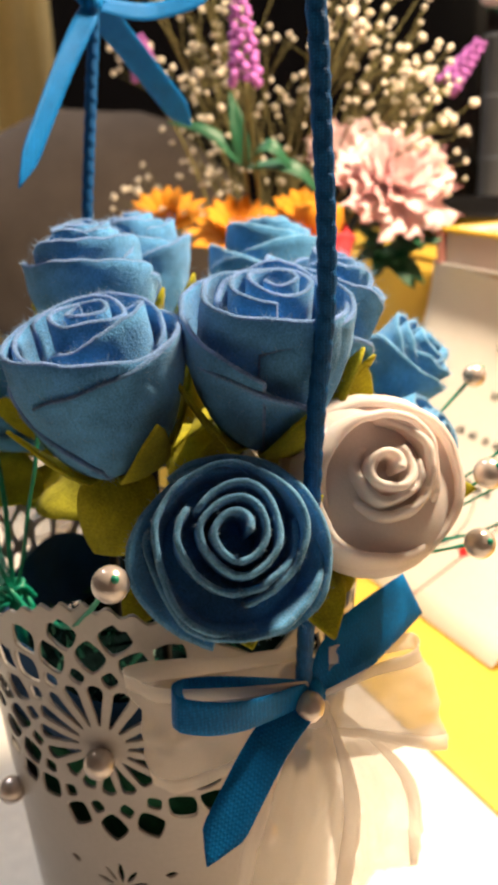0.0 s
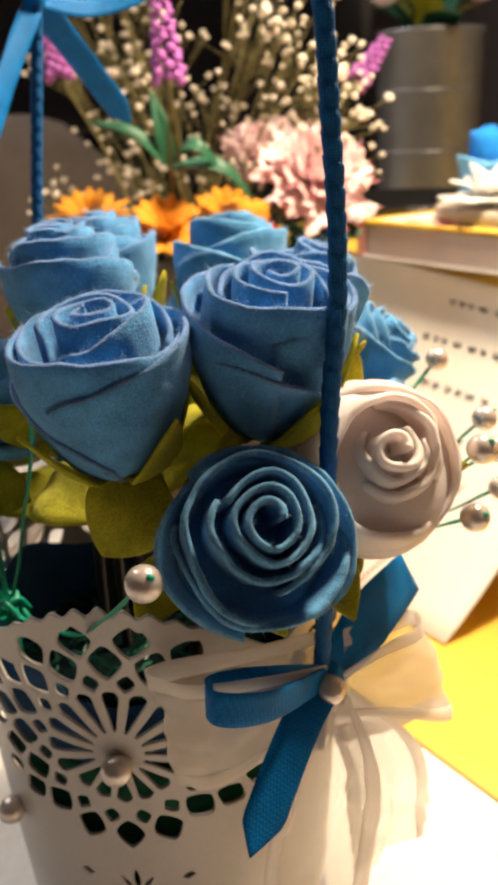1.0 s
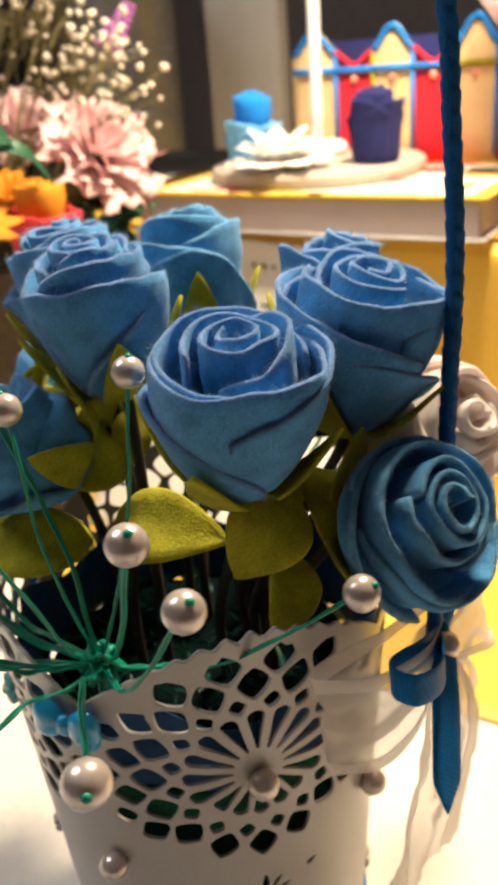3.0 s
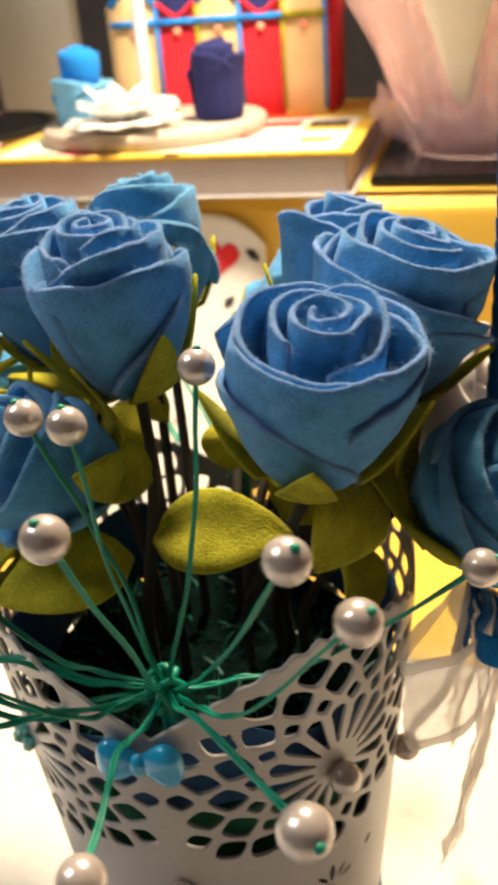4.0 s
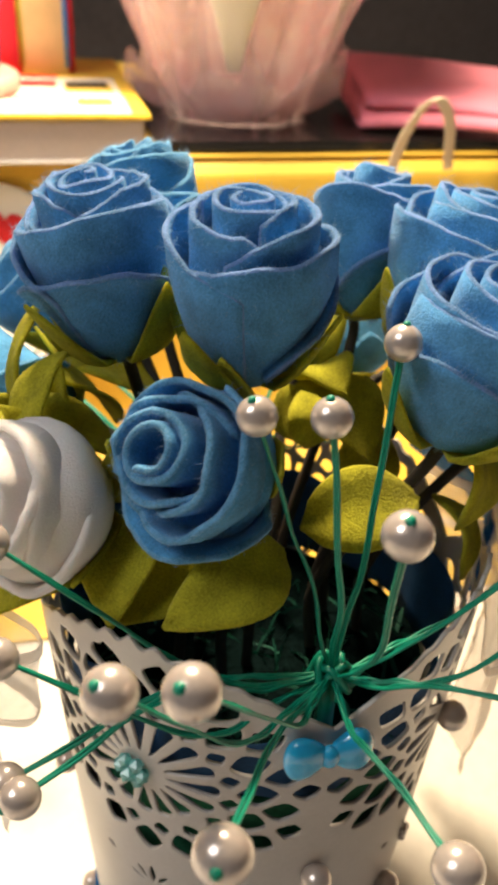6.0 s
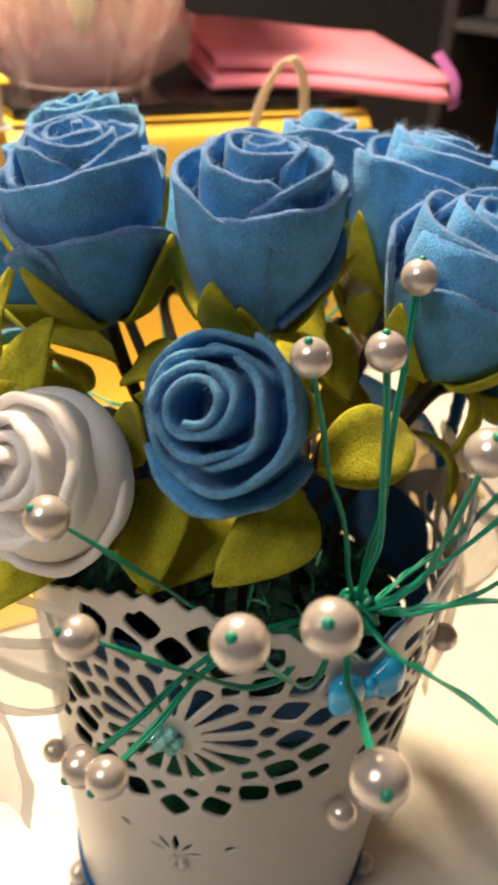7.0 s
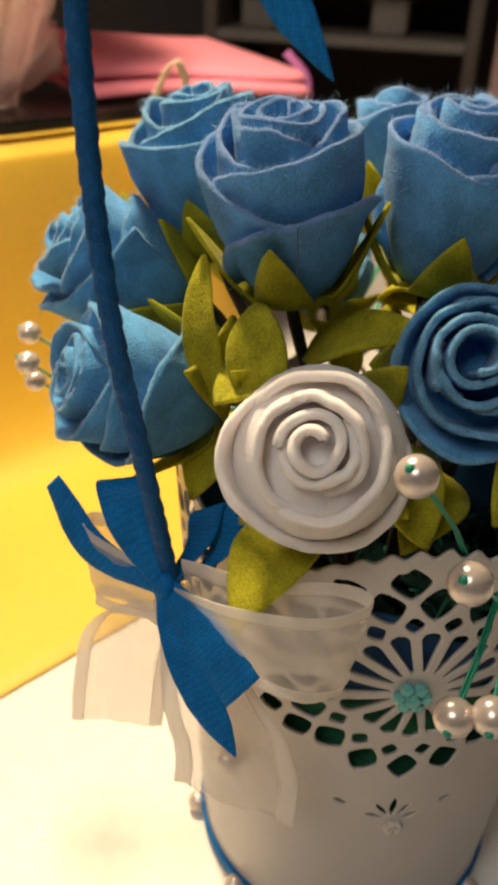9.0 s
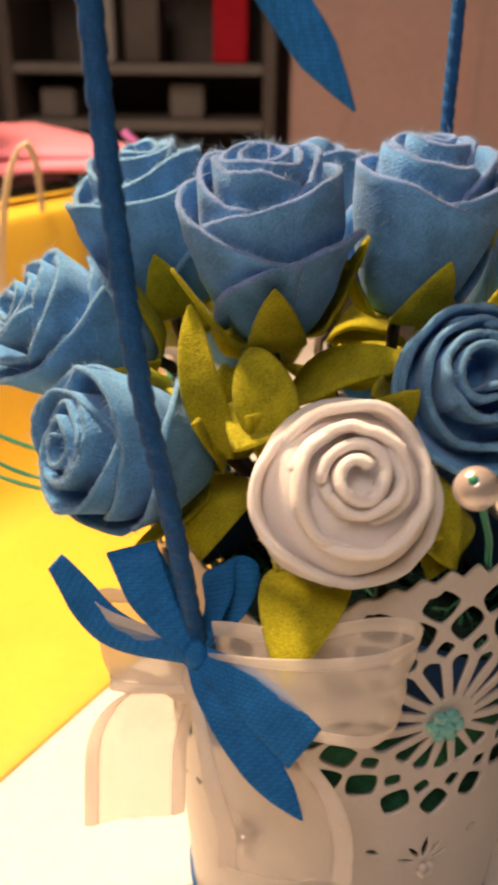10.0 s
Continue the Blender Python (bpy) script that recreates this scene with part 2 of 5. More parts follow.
tagged(finish("floor", box(bmesh.new(), (-2.6, -2.3, -0.85), (2.6, 2.1, -0.75), 0, BG), M_FLOOR, smooth=False), "dark floor", "floor", kind="structure")
tagged(finish("ceiling", box(bmesh.new(), (-2.6, -2.3, 1.9), (2.6, 2.1, 2.0), 0, BG), M_CEIL, smooth=False), "pale ceiling", "ceiling", kind="structure")

# raised box under a yellow sheet that runs down its face and over the table
prof = [(0.139, 0.0012), (0.20, 0.0012), (0.265, 0.0015), (0.288, 0.006), (0.303, 0.022), (0.312, 0.055), (0.315, 0.11), (0.315, 0.178),
        (0.3175, 0.190), (0.325, 0.1962), (0.335, 0.197), (0.50, 0.197), (0.72, 0.197)]
pp = spline([(0, a, b) for a, b in prof], 60)


def fn(u, v):
    q = pp[round(v * 60)]
    return bg(-0.46 + 0.71 * u, q.y, q.z + 0.0006 * noise.noise(Vector((u * 6, q.y * 25, q.z * 12))))


sheet_ob = tagged(finish("yellow_sheet", sheet(fn, 24, 60, 0.0008), M_YELLOW), "glossy yellow paper sheet draped over a raised box", "paper sheet")
bm = box(bmesh.new(), (-0.455, 0.322, 0.0), (0.245, 0.72, 0.1950), 0.003, BG)
tagged(finish("storage_box", bm, mat("brown_card", (0.3, 0.2, 0.1)), smooth=False), "cardboard box under the yellow sheet", "box")


# ---- the basket ----
def wall_r(z):
    return 0.0530 + 0.0718 * z


basket = thing("flower_basket", "white perforated metal planter with a blue ribbon-wrapped handle", "flower basket")


def rim_z(th):
    d = (math.degrees(th) + 45) % 90 - 45
    a = abs(d)
    return 0.1735 - 0.0235 * min(1, a / 45) ** 1.7 + 0.0013 * math.cos(math.radians(d) * 60) * max(0, 1 - a / 40)


def lens(a, b, A, B, p=1.35):
    return ((abs(a) / A) ** p + (abs(b) / B) ** p - 1) * min(A, B) * 0.7


def hole(th, z):
    """Signed distance in mm to the nearest cut-out; below zero inside one."""
    d = (math.degrees(th) + 45) % 90 - 45
    x, y = d * 1.08, (z - 0.126) * 1000
    r, an = math.hypot(x, y), math.degrees(math.atan2(x, y))
    g = 9.0
    k = round(an / 22.5)
    da = math.radians(an - k * 22.5)
    top = 22.0 if abs(k) < 6 else 18.5
    t = (r - 7.5) / (top - 7.5)
    if -0.2 < t < 1.2:
        hw = (0.40 + 2.55 * t ** 1.1) * (1 if t < 0.8 else max(0.0, 1 - ((t - 0.8) / 0.2) ** 2) ** 0.5) if t > 0 and t < 1 else 0
        g = min(g, max(abs(r * math.sin(da)) - hw, 7.5 - r, r - top))
    b = r * math.sin(da)
    c1, c2 = math.cos(math.radians(k * 22.5)), 0.0
    r1 = 31.5
    if r1 * c1 > -34:
        g = min(g, lens(r * math.cos(da) - r1, b, 5.6, 4.7))
    k2 = math.floor(an / 22.5)
    db = math.radians(an - k2 * 22.5 - 11.25)
    c2 = math.cos(math.radians(k2 * 22.5 + 11.25))
    b2, a2 = r * math.sin(db), r * math.cos(db)
    g = min(g, lens(a2 - 24.7, b2, 2.9, 2.6))
    side = abs(an) > 50
    if 38.5 * c2 > -31:
        g = min(g, lens(a2 - 38.7, b2, 5.4, 4.2 if side else 4.9))
    if side and 44.5 * c1 > -29:
        g = min(g, lens(r * math.cos(da) - 44.2, b, 4.2, 3.4))
    lim = max(abs(x) - 47.8, y - (rim_z(th) - 0.1300) * 1000)
    g = max(g, lim)
    if -62 < y < -44:
        # small sprig cut near the foot
        yy = y + 57
        rr, aa = math.hypot(x, yy), math.degrees(math.atan2(x, yy))
        kk = round(aa / 36)
        if abs(kk) < 3:
            g = min(g, max(lens(rr - 6.2, rr * math.sin(math.radians(aa - kk * 36)), 3.6 if kk else 4.4, 0.85 if kk else 1.2), -9))
        g = min(g, lens(abs(x) - 17.0, y + 50 - 0.25 * (abs(x) - 17), 2.3, 1.3))
    return g


NT = 720
zs = [0.0, 0.002] + [0.062 * k / 8 for k in range(1, 9)] + [0.062 + 0.00075 * k for k in range(1, 153)]
ths = [2 * math.pi * k / NT for k in range(NT)]
SEC = NT // 4
G = np.full((NT, len(zs)), 9.0)
for i in range(SEC):
    th = ths[i]
    rz = rim_z(th)
    for j, z in enumerate(zs):
        if z > 0.055:
            G[i, j] = min(hole(th, z), (rz - z) * 1000)
for q in (1, 2, 3):
    G[q * SEC:(q + 1) * SEC] = G[:SEC]
bm = bmesh.new()
vv, ee = {}, {}


def wv(th, z):
    r = wall_r(z)
    return bm.verts.new((r * math.cos(th), r * math.sin(th), z))


def gv(i, j):
    i %= NT
    if (i, j) not in vv:
        vv[i, j] = wv(ths[i], zs[j])
    return vv[i, j]


def cut(a, b):
    (i, j), (k, m) = a, b
    key = tuple(sorted(((i % NT, j), (k % NT, m))))
    if key not in ee:
        ga, gb = G[i % NT, j], G[k % NT, m]
        t = ga / (ga - gb)
        t = min(0.97, max(0.03, t))
        ta, tb = 2 * math.pi * i / NT, 2 * math.pi * k / NT
        ee[key] = wv(ta + t * (tb - ta), zs[j] + t * (zs[m] - zs[j]))
    return ee[key]


pos = G > 0
for i in range(NT):
    for j in range(len(zs) - 1):
        cs = ((i, j), (i + 1, j), (i + 1, j + 1), (i, j + 1))
        ps = [pos[a % NT, b] for a, b in cs]
        if all(ps):
            bm.faces.new([gv(*c) for c in cs])
        elif any(ps):
            poly = []
            for n in range(4):
                a, b = cs[n], cs[(n + 1) % 4]
                if ps[n]:
                    poly.append(gv(*a))
                if ps[n] != ps[(n + 1) % 4]:
                    poly.append(cut(a, b))
            if len(poly) > 2:
                bm.faces.new(poly)
pot = part("planter_wall", bm, M_POT, basket, "white enamelled metal wall with cut flower openwork")
so = pot.modifiers.new("thickness", "SOLIDIFY")
so.thickness, so.offset = 0.0011, -1
bm = lathe(bmesh.new(), [(0.0001, 0.001), (0.0525, 0.001), (0.0525, 0.003), (0.0001, 0.003)], 64)
part("planter_base", bm, M_POT, basket)

# handle: wire wound with ribbon
hp = spline([(0.0555, -0.0540, 0.125), (0.0585, -0.0575, 0.17), (0.0605, -0.0565, 0.2226), (0.0628, -0.0540, 0.2557), (0.0615, -0.0530, 0.29),
             (0.0583, -0.0510, 0.325), (0.044, -0.042, 0.375), (0.0, 0.008, 0.405), (-0.038, 0.064, 0.375), (-0.0460, 0.0805, 0.335), (-0.0508, 0.0812, 0.30),
             (-0.0555, 0.0796, 0.259), (-0.0570, 0.0765, 0.2257), (-0.0573, 0.0717, 0.198), (-0.0540, 0.0655, 0.16), (-0.0500, 0.0600, 0.125)], 900)
def wound(pts, r, seg=14):
    """A rod wound with narrow ribbon: a shallow screw thread along it."""
    bm = bmesh.new()
    ref, rings, arc = None, [], 0.0
    for i, p in enumerate(pts):
        d = (pts[min(i + 1, len(pts) - 1)] - pts[max(i - 1, 0)]).normalized()
        ref = ref or d.orthogonal()
        ref = (ref - d * ref.dot(d)).normalized()
        o = d.cross(ref)
        arc += (p - pts[max(i - 1, 0)]).length
        ring = []
        for k in range(seg):
            a = 2 * math.pi * k / seg
            f = (arc / 0.0052 + a / (2 * math.pi) + 0.15 * noise.noise(Vector((arc * 90, 0, 0)))) % 1.0
            q = r * (0.90 + 0.22 * f ** 0.6 * (1 if f < 0.88 else (1 - f) / 0.12) + 0.05 * noise.noise(Vector((arc * 160, a, 0))))
            ring.append(bm.verts.new(p + q * (math.cos(a) * ref + math.sin(a) * o)))
        rings.append(ring)
    for a, b in zip(rings, rings[1:]):
        for k in range(seg):
            bm.faces.new((a[k], a[(k + 1) % seg], b[(k + 1) % seg], b[k]))
    return bm


part("handle", wound(hp, 0.0022), M_WRAP, basket, "handle wound with dark blue ribbon")

# ribbon round the foot with pearls
bm = bmesh.new()
lathe(bm, [(wall_r(0.002) + 0.0003, 0.0018), (wall_r(0.002) + 0.0013, 0.002), (wall_r(0.0085) + 0.0013, 0.0085), (wall_r(0.0085) + 0.0003, 0.0087)], 96)
part("foot_ribbon", bm, M_RIBBON, basket, "blue ribbon round the foot")


def on_wall(deg, z, out=0.0):
    a = math.radians(deg)
    r = wall_r(z) + out
    return Vector((r * math.cos(a), r * math.sin(a), z))


for deg, z, r in [(129, 0.0045, 0.004), (-135, 0.0045, 0.004), (90, 0.0045, 0.004), (172, 0.0045, 0.004), (-92, 0.0045, 0.004), (-48, 0.0045, 0.004),
                  (-5, 0.0045, 0.004), (45, 0.0045, 0.004), (-134, 0.0872, 0.0045), (-47, 0.088, 0.0045), (45, 0.088, 0.0045), (128, 0.0725, 0.004),
                  (-90, 0.1225, 0.0045), (-101, 0.052, 0.004)]:
    part("pearl", ball(bmesh.new(), on_wall(deg, z, r * 0.7), r, 20), M_PEARL, basket)
for deg in (178,):
    bm = bmesh.new()
    for k in range(6):
        a = k * math.pi / 3
        c = on_wall(deg - 3.2 * math.cos(a), 0.1255 + 0.0036 * math.sin(a), 0.0015)
        bmesh.ops.create_icosphere(bm, subdivisions=1, radius=0.0021, matrix=Matrix.Translation(c))
    bmesh.ops.create_icosphere(bm, subdivisions=1, radius=0.0024, matrix=Matrix.Translation(on_wall(deg, 0.1255, 0.0025)))
    part("crystal_flower", bm, M_GEM, basket, "aqua crystal flower glued on", smooth=False)
M_CLEAR = mat("clear_crystal", (0.80, 0.74, 0.70), 0.06, 0.1, 100, 500, 0.0, trans=0.4)
for deg in (181, -91):
    bm = bmesh.new()
    for k in range(6):
        a = k * math.pi / 3
        bmesh.ops.create_icosphere(bm, subdivisions=1, radius=0.0013, matrix=Matrix.Translation(on_wall(deg - 1.9 * math.cos(a), 0.0660 + 0.0021 * math.sin(a), 0.0008)))
    part("clear_gem", bm, M_CLEAR, basket, "small clear crystal flower near the foot", smooth=False)
bm = bmesh.new()
mb = Matrix.Translation(on_wall(-137, 0.1455, 0.003)) @ Matrix.Rotation(radians(-137 + 90), 4, "Z")
for sx in (-1, 1):
    m = mb @ Matrix.Translation((sx * 0.0055, 0, 0)) @ Matrix.Diagonal((0.98, 0.6, 1.12, 1))
    r = bmesh.ops.create_uvsphere(bm, u_segments=24, v_segments=16, radius=0.0060)
    for v in r["verts"]:
        k = v.co.x * sx / 0.006
        v.co.z *= 0.92 + 0.34 * k
        v.co.y *= 0.9 + 0.25 * k - 0.35 * max(0, 1 - abs(v.co.z) / 0.0022) * max(0, k)
    bmesh.ops.transform(bm, verts=r["verts"], matrix=m)
bmesh.ops.create_uvsphere(bm, u_segments=16, v_segments=10, radius=0.0028, matrix=mb @ Matrix.Translation((0, -0.0008, 0)) @ Matrix.Diagonal((0.9, 0.8, 1.2, 1)))
part("plastic_bow", bm, M_PLASTIC, basket, "glossy blue plastic bow glued below the rim")

# moss bed whose black colour carries the shade inside the pot
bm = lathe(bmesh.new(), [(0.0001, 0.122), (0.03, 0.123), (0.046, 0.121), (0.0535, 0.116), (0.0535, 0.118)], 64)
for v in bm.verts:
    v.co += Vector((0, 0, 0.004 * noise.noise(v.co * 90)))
moss = tagged(finish("moss_filling", bm, M_MOSS_SHADE), "moss filling, the shade inside the planter put into its near-black colour", "filling")
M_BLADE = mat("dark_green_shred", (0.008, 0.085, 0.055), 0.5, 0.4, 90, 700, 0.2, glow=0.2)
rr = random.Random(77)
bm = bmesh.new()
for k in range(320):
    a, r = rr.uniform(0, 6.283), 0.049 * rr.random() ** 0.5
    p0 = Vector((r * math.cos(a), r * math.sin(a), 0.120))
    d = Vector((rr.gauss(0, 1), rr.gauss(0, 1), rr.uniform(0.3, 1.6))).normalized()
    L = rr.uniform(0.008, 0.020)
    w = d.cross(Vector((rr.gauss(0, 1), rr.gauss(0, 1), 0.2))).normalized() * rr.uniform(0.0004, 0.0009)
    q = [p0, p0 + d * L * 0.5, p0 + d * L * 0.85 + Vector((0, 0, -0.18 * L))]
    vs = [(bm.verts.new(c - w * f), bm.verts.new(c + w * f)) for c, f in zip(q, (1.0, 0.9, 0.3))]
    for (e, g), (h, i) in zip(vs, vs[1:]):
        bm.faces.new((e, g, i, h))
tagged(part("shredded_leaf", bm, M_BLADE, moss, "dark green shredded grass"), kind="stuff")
bm = lathe(bmesh.new(), [(0.0001, 0.112), (0.052, 0.112), (0.0535, 0.110), (0.0515, 0.07), (0.051, 0.006), (0.0001, 0.006)], 64)
tagged(finish("florist_foam", bm, mat("green_florist_foam", (0.01, 0.13, 0.06), 0.9, 0.3, 60, 500, 0.5)), "green florist foam inside the planter", "foam")
bm = sheet(lambda u, v: ((0.0555 + 0.0028 * v + 0.0016 * math.sin(u * 63)) * math.cos(u * 2 * math.pi), (0.0555 + 0.0028 * v + 0.0016 * math.sin(u * 63)) * math.sin(u * 2 * math.pi),
                         0.116 + (0.027 + 0.005 * math.sin(u * 31)) * v), 160, 4, 0.0004)
tagged(finish("blue_lining", bm, mat("dark_blue_cloth", (0.006, 0.06, 0.17), 0.8, 0.25, 80, 900, 0.3)), "dark blue cloth lining inside the planter", "lining")

# ---- felt roses ----
def rot_to(axis, spin=0.0):
    q = Vector((0, 0, 1)).rotation_difference(Vector(axis).normalized())
    return q.to_matrix().to_4x4() @ Matrix.Rotation(spin, 4, "Z")


def cup(s, R, base):
    """Radius of a rose's outer form at height fraction s: a tapering foot, then nearly upright."""
    q = min(1.0, max(0.0, s) / 0.62)
    return base + (R - base) * (q ** 0.72 * (1.18 - 0.18 * q))


def petal(R, H, base, a0, span, top, tuck, lip, wob, seed, thick, side=0.35, skew=0.0, close=0.0, power=2.2, flare=0.0):
    """One felt petal that wraps part of the bud, its top edge dropping towards both ends; flare bends its outer corner away."""
    def fn(u, v):
        a = a0 + span * u
        e = abs(2 * u - 1)
        h = H * top * (1 - side * e ** power + skew * (u - 0.5)) + 0.0036 * noise.noise(Vector((u * 2.7, seed, 0))) + 0.0010 * noise.noise(Vector((u * 9, seed, 3))) + 0.0003 * noise.noise(Vector((u * 40, seed, 5)))
        s = v * h / H
        n = noise.noise(Vector((math.cos(a) * 1.2 + seed, math.sin(a) * 1.2, 0.9 * v)))
        r = (cup(s, R, base) - tuck * (1 - u)) * (1 + wob * n * (0.35 + 0.65 * v))
        k = max(0.0, (v - 0.60) / 0.40)
        r *= 1 - close * v ** 3
        r += lip * k * k * (1.0 + 1.6 * noise.noise(Vector((u * 3, seed, 8))))
        c = max(0.0, (u - 0.62) / 0.38)
        r += flare * c * c * (0.25 + 0.75 * v)
        r += 0.00035 * noise.noise(Vector((a * 4, v * 6, seed)))
        z = s * H - 0.6 * lip * k ** 3
        return (r * math.cos(a), r * math.sin(a), z)
    return sheet(fn, 38, 12, thick, True)


def roll(turns, r0, r1, z0, z1, drop, seed, thick, wob=0.1):
    """The rolled heart of a rose: one strip wound in a spiral."""
    def fn(u, v):
        a = seed + u * turns * 2 * math.pi
        r = r0 + (r1 - r0) * u ** 0.9
        n = noise.noise(Vector((math.cos(a) * 0.9 + seed * 5, math.sin(a) * 0.9, 0.4)))
        r *= 1 + wob * n + 0.5 * wob * noise.noise(Vector((a * 0.9, seed, 2)))
        r *= 0.72 + 0.28 * min(1, v * 1.5)
        top = z1 - drop * u + 0.0022 * noise.noise(Vector((a * 0.55, seed, 3)))
        return (r * math.cos(a), r * math.sin(a), z0 + (top - z0) * v)
    return sheet(fn, int(30 * turns), 6, thick, True)


def fuzz(ob, sources, n, length, seed, material):
    """Fine loose fibres standing off the felt, mostly along the cut edges."""
    rr = random.Random(seed)
    bm = bmesh.new()
    per = n // len(sources)
    for src in sources:
        me = src.data
        edge = [p for p in me.polygons if p.material_index == 1]
        for k in range(per):
            p = rr.choice(edge) if rr.random() < 0.72 else me.polygons[rr.randrange(len(me.polygons))]
            a, b = me.vertices[p.vertices[0]].co, me.vertices[p.vertices[2]].co
            c = a.lerp(b, rr.random()) + src.location
            d = (p.normal + Vector((rr.gauss(0, 0.7), rr.gauss(0, 0.7), rr.gauss(0, 0.7)))).normalized()
            L = length * rr.uniform(0.35, 1.3)
            w = d.orthogonal().normalized() * 0.00005
            bend = Vector((rr.gauss(0, 0.3), rr.gauss(0, 0.3), rr.gauss(0, 0.3))) * L
            v = [bm.verts.new(q) for q in (c - w, c + w, c + d * L * 0.5 + w * 0.7, c + d * L * 0.5 - w * 0.7, c + d * L + bend)]
            bm.faces.new(v[:4])
            bm.faces.new((v[3], v[2], v[4]))
    tagged(part("felt_fuzz", bm, material, ob, smooth=False), kind="stuff")


def felt_leaf(bm, a, b, width, up, fold=0.15, curl=0.006, thick=0.0014):
    a, b = Vector(a), Vector(b)
    d = b - a
    up = Vector(up).normalized()
    s = d.cross(up).normalized()
    n = s.cross(d).normalized()

    def fn(u, v):
        w = width * (math.sin(math.pi * min(1, u ** 0.75)) ** 0.8 if 0 < u < 1 else 0.0) + 0.0004
        x = v - 0.5
        return a + d * u + s * (x * w) + n * (curl * math.sin(math.pi * u) + fold * abs(x) * w + 0.001 * noise.noise(Vector((u * 3, v * 2, a.x * 90))))
    return sheet(fn, 14, 6, thick, bm=bm)


def rose(p, axis, R, H, kind, mats, label, spin=0.0, seed=1.0, foot=None, leaves=(), calyx=True, sag=0.0, ecc=(0, 0, 0), layout="stepped", group="felt roses in the basket"):
    axis = Vector(axis).normalized()
    base = Vector(p) - axis * H
    m = Matrix.Translation(base) @ rot_to(axis, spin)
    ob = thing("felt_rose", label, "felt rose", group, m)
    rnd = random.Random(int(seed * 97))
    t = 0.0014
    ps = []
    down = m.to_3x3().inverted() @ Vector((0, 0, -1))
    down = Vector((down.x, down.y, 0))
    off = m.to_3x3().inverted() @ Vector(ecc)
    off.z = 0
    if kind == "bud":
        # radius, top, span and side drop of each petal, from the heart outward
        if layout == "cupped":
            heart, rows = (2.2, 0.10, 0.47), ((0.66, 0.965, 3.9, 0.14), (0.83, 0.935, 4.4, 0.08), (0.90, 0.90, 4.2, 0.12), (0.96, 0.855, 4.0, 0.20), (1.00, 0.66, 3.2, 0.75))
        else:
            heart, rows = (2.1, 0.11, 0.45), ((0.54, 0.99, 3.4, 0.10), (0.65, 0.97, 3.6, 0.12), (0.76, 0.94, 3.8, 0.13), (0.86, 0.90, 4.0, 0.15), (0.94, 0.85, 4.1, 0.20), (1.00, 0.70, 3.3, 0.72))
        ps.append(part("petal_roll", roll(heart[0], R * heart[1], R * heart[2], H * 0.35, H * 1.00, H * 0.04, seed, t, 0.22), mats, ob))
        a = seed
        for i, (rf, tp, sp, sd) in enumerate(rows):
            a += 1.7 + 1.6 * rnd.random()
            bm = petal(R * (rf + 0.03 * rnd.uniform(-1, 1)), H, R * 0.36, a, sp + 0.5 * rnd.random(), tp - 0.025 * rnd.random(), 0.0018, 0.0003 + 0.00050 * i * rnd.uniform(0.3, 1.5), 0.15 - 0.02 * i, seed + i * 1.7, t,
                       sd + 0.06 * rnd.random(), rnd.uniform(-0.11, 0.11), 0.10, 2.0, rnd.uniform(0.0, 0.0012))
            ps.append(part("petal", bm, mats, ob))
    else:
        # turns and radii of the rolled heart; then radius and top of each petal, thickness, closing
        turns, r0, r1, rows, tf, shut = {
            "ringed": (2.4, 0.14, 0.48, ((0.62, 0.92), (0.75, 0.885), (0.83, 0.845), (0.90, 0.80), (0.97, 0.74), (1.03, 0.64)), 1.10, 0.03),
            "layered": (1.5, 0.20, 0.40, ((0.48, 0.97), (0.57, 0.95), (0.66, 0.92), (0.76, 0.88), (0.85, 0.83), (0.93, 0.76), (1.00, 0.66)), 1.25, 0.05),
            "soft": (1.4, 0.11, 0.30, ((0.42, 0.985), (0.53, 0.965), (0.62, 0.94), (0.72, 0.90), (0.82, 0.84), (0.92, 0.75), (1.00, 0.60)), 1.7, 0.13),
            "loose": (1.2, 0.08, 0.22, ((0.36, 0.97), (0.50, 0.985), (0.68, 0.97), (0.86, 0.90), (1.00, 0.74)), 1.6, 0.24)}[layout]
        t *= tf
        ps.append(part("petal_roll", roll(turns, R * r0, R * r1, H * 0.12, H * 1.0, H * 0.05, seed, t, 0.16), mats, ob))
        bm = ball(bmesh.new(), (0, 0, H * (0.46 if layout in ("soft", "loose") else 0.36)), 1.0, 28, (R * 0.84, R * 0.84, H * {"soft": 0.38, "loose": 0.32}.get(layout, 0.24)))
        core = part("stuffed_heart", bm, mats, ob)
        core.location = down * sag * 0.5 + off * 0.5
        a = seed
        for i, (rf, tp) in enumerate(rows):
            f = i / (len(rows) - 1)
            a += 1.8 + 1.2 * rnd.random()
            bm = petal(R * rf, H, R * 0.34, a, 3.5 + 0.9 * rnd.random(), tp - 0.03 * rnd.random(), 0.0024,
                       0.0003 + 0.0010 * f, 0.14 - 0.05 * f, seed + i * 2.1, t, 0.10 + 0.28 * f, rnd.uniform(-0.2, 0.2), shut, 2.0, 0.0012 * rnd.random())
            q = part("petal", bm, mats, ob)
            q.location = down * sag * f + off * min(1.0, f * 1.6)
            ps.append(q)
    if mats[0] is not M_SATIN:
        fuzz(ob, ps, 4200, 0.0021 if kind == "bud" else 0.0013, int(seed * 31), mats[1] if mats[0] is M_WHITE_FELT else M_FUZZ)
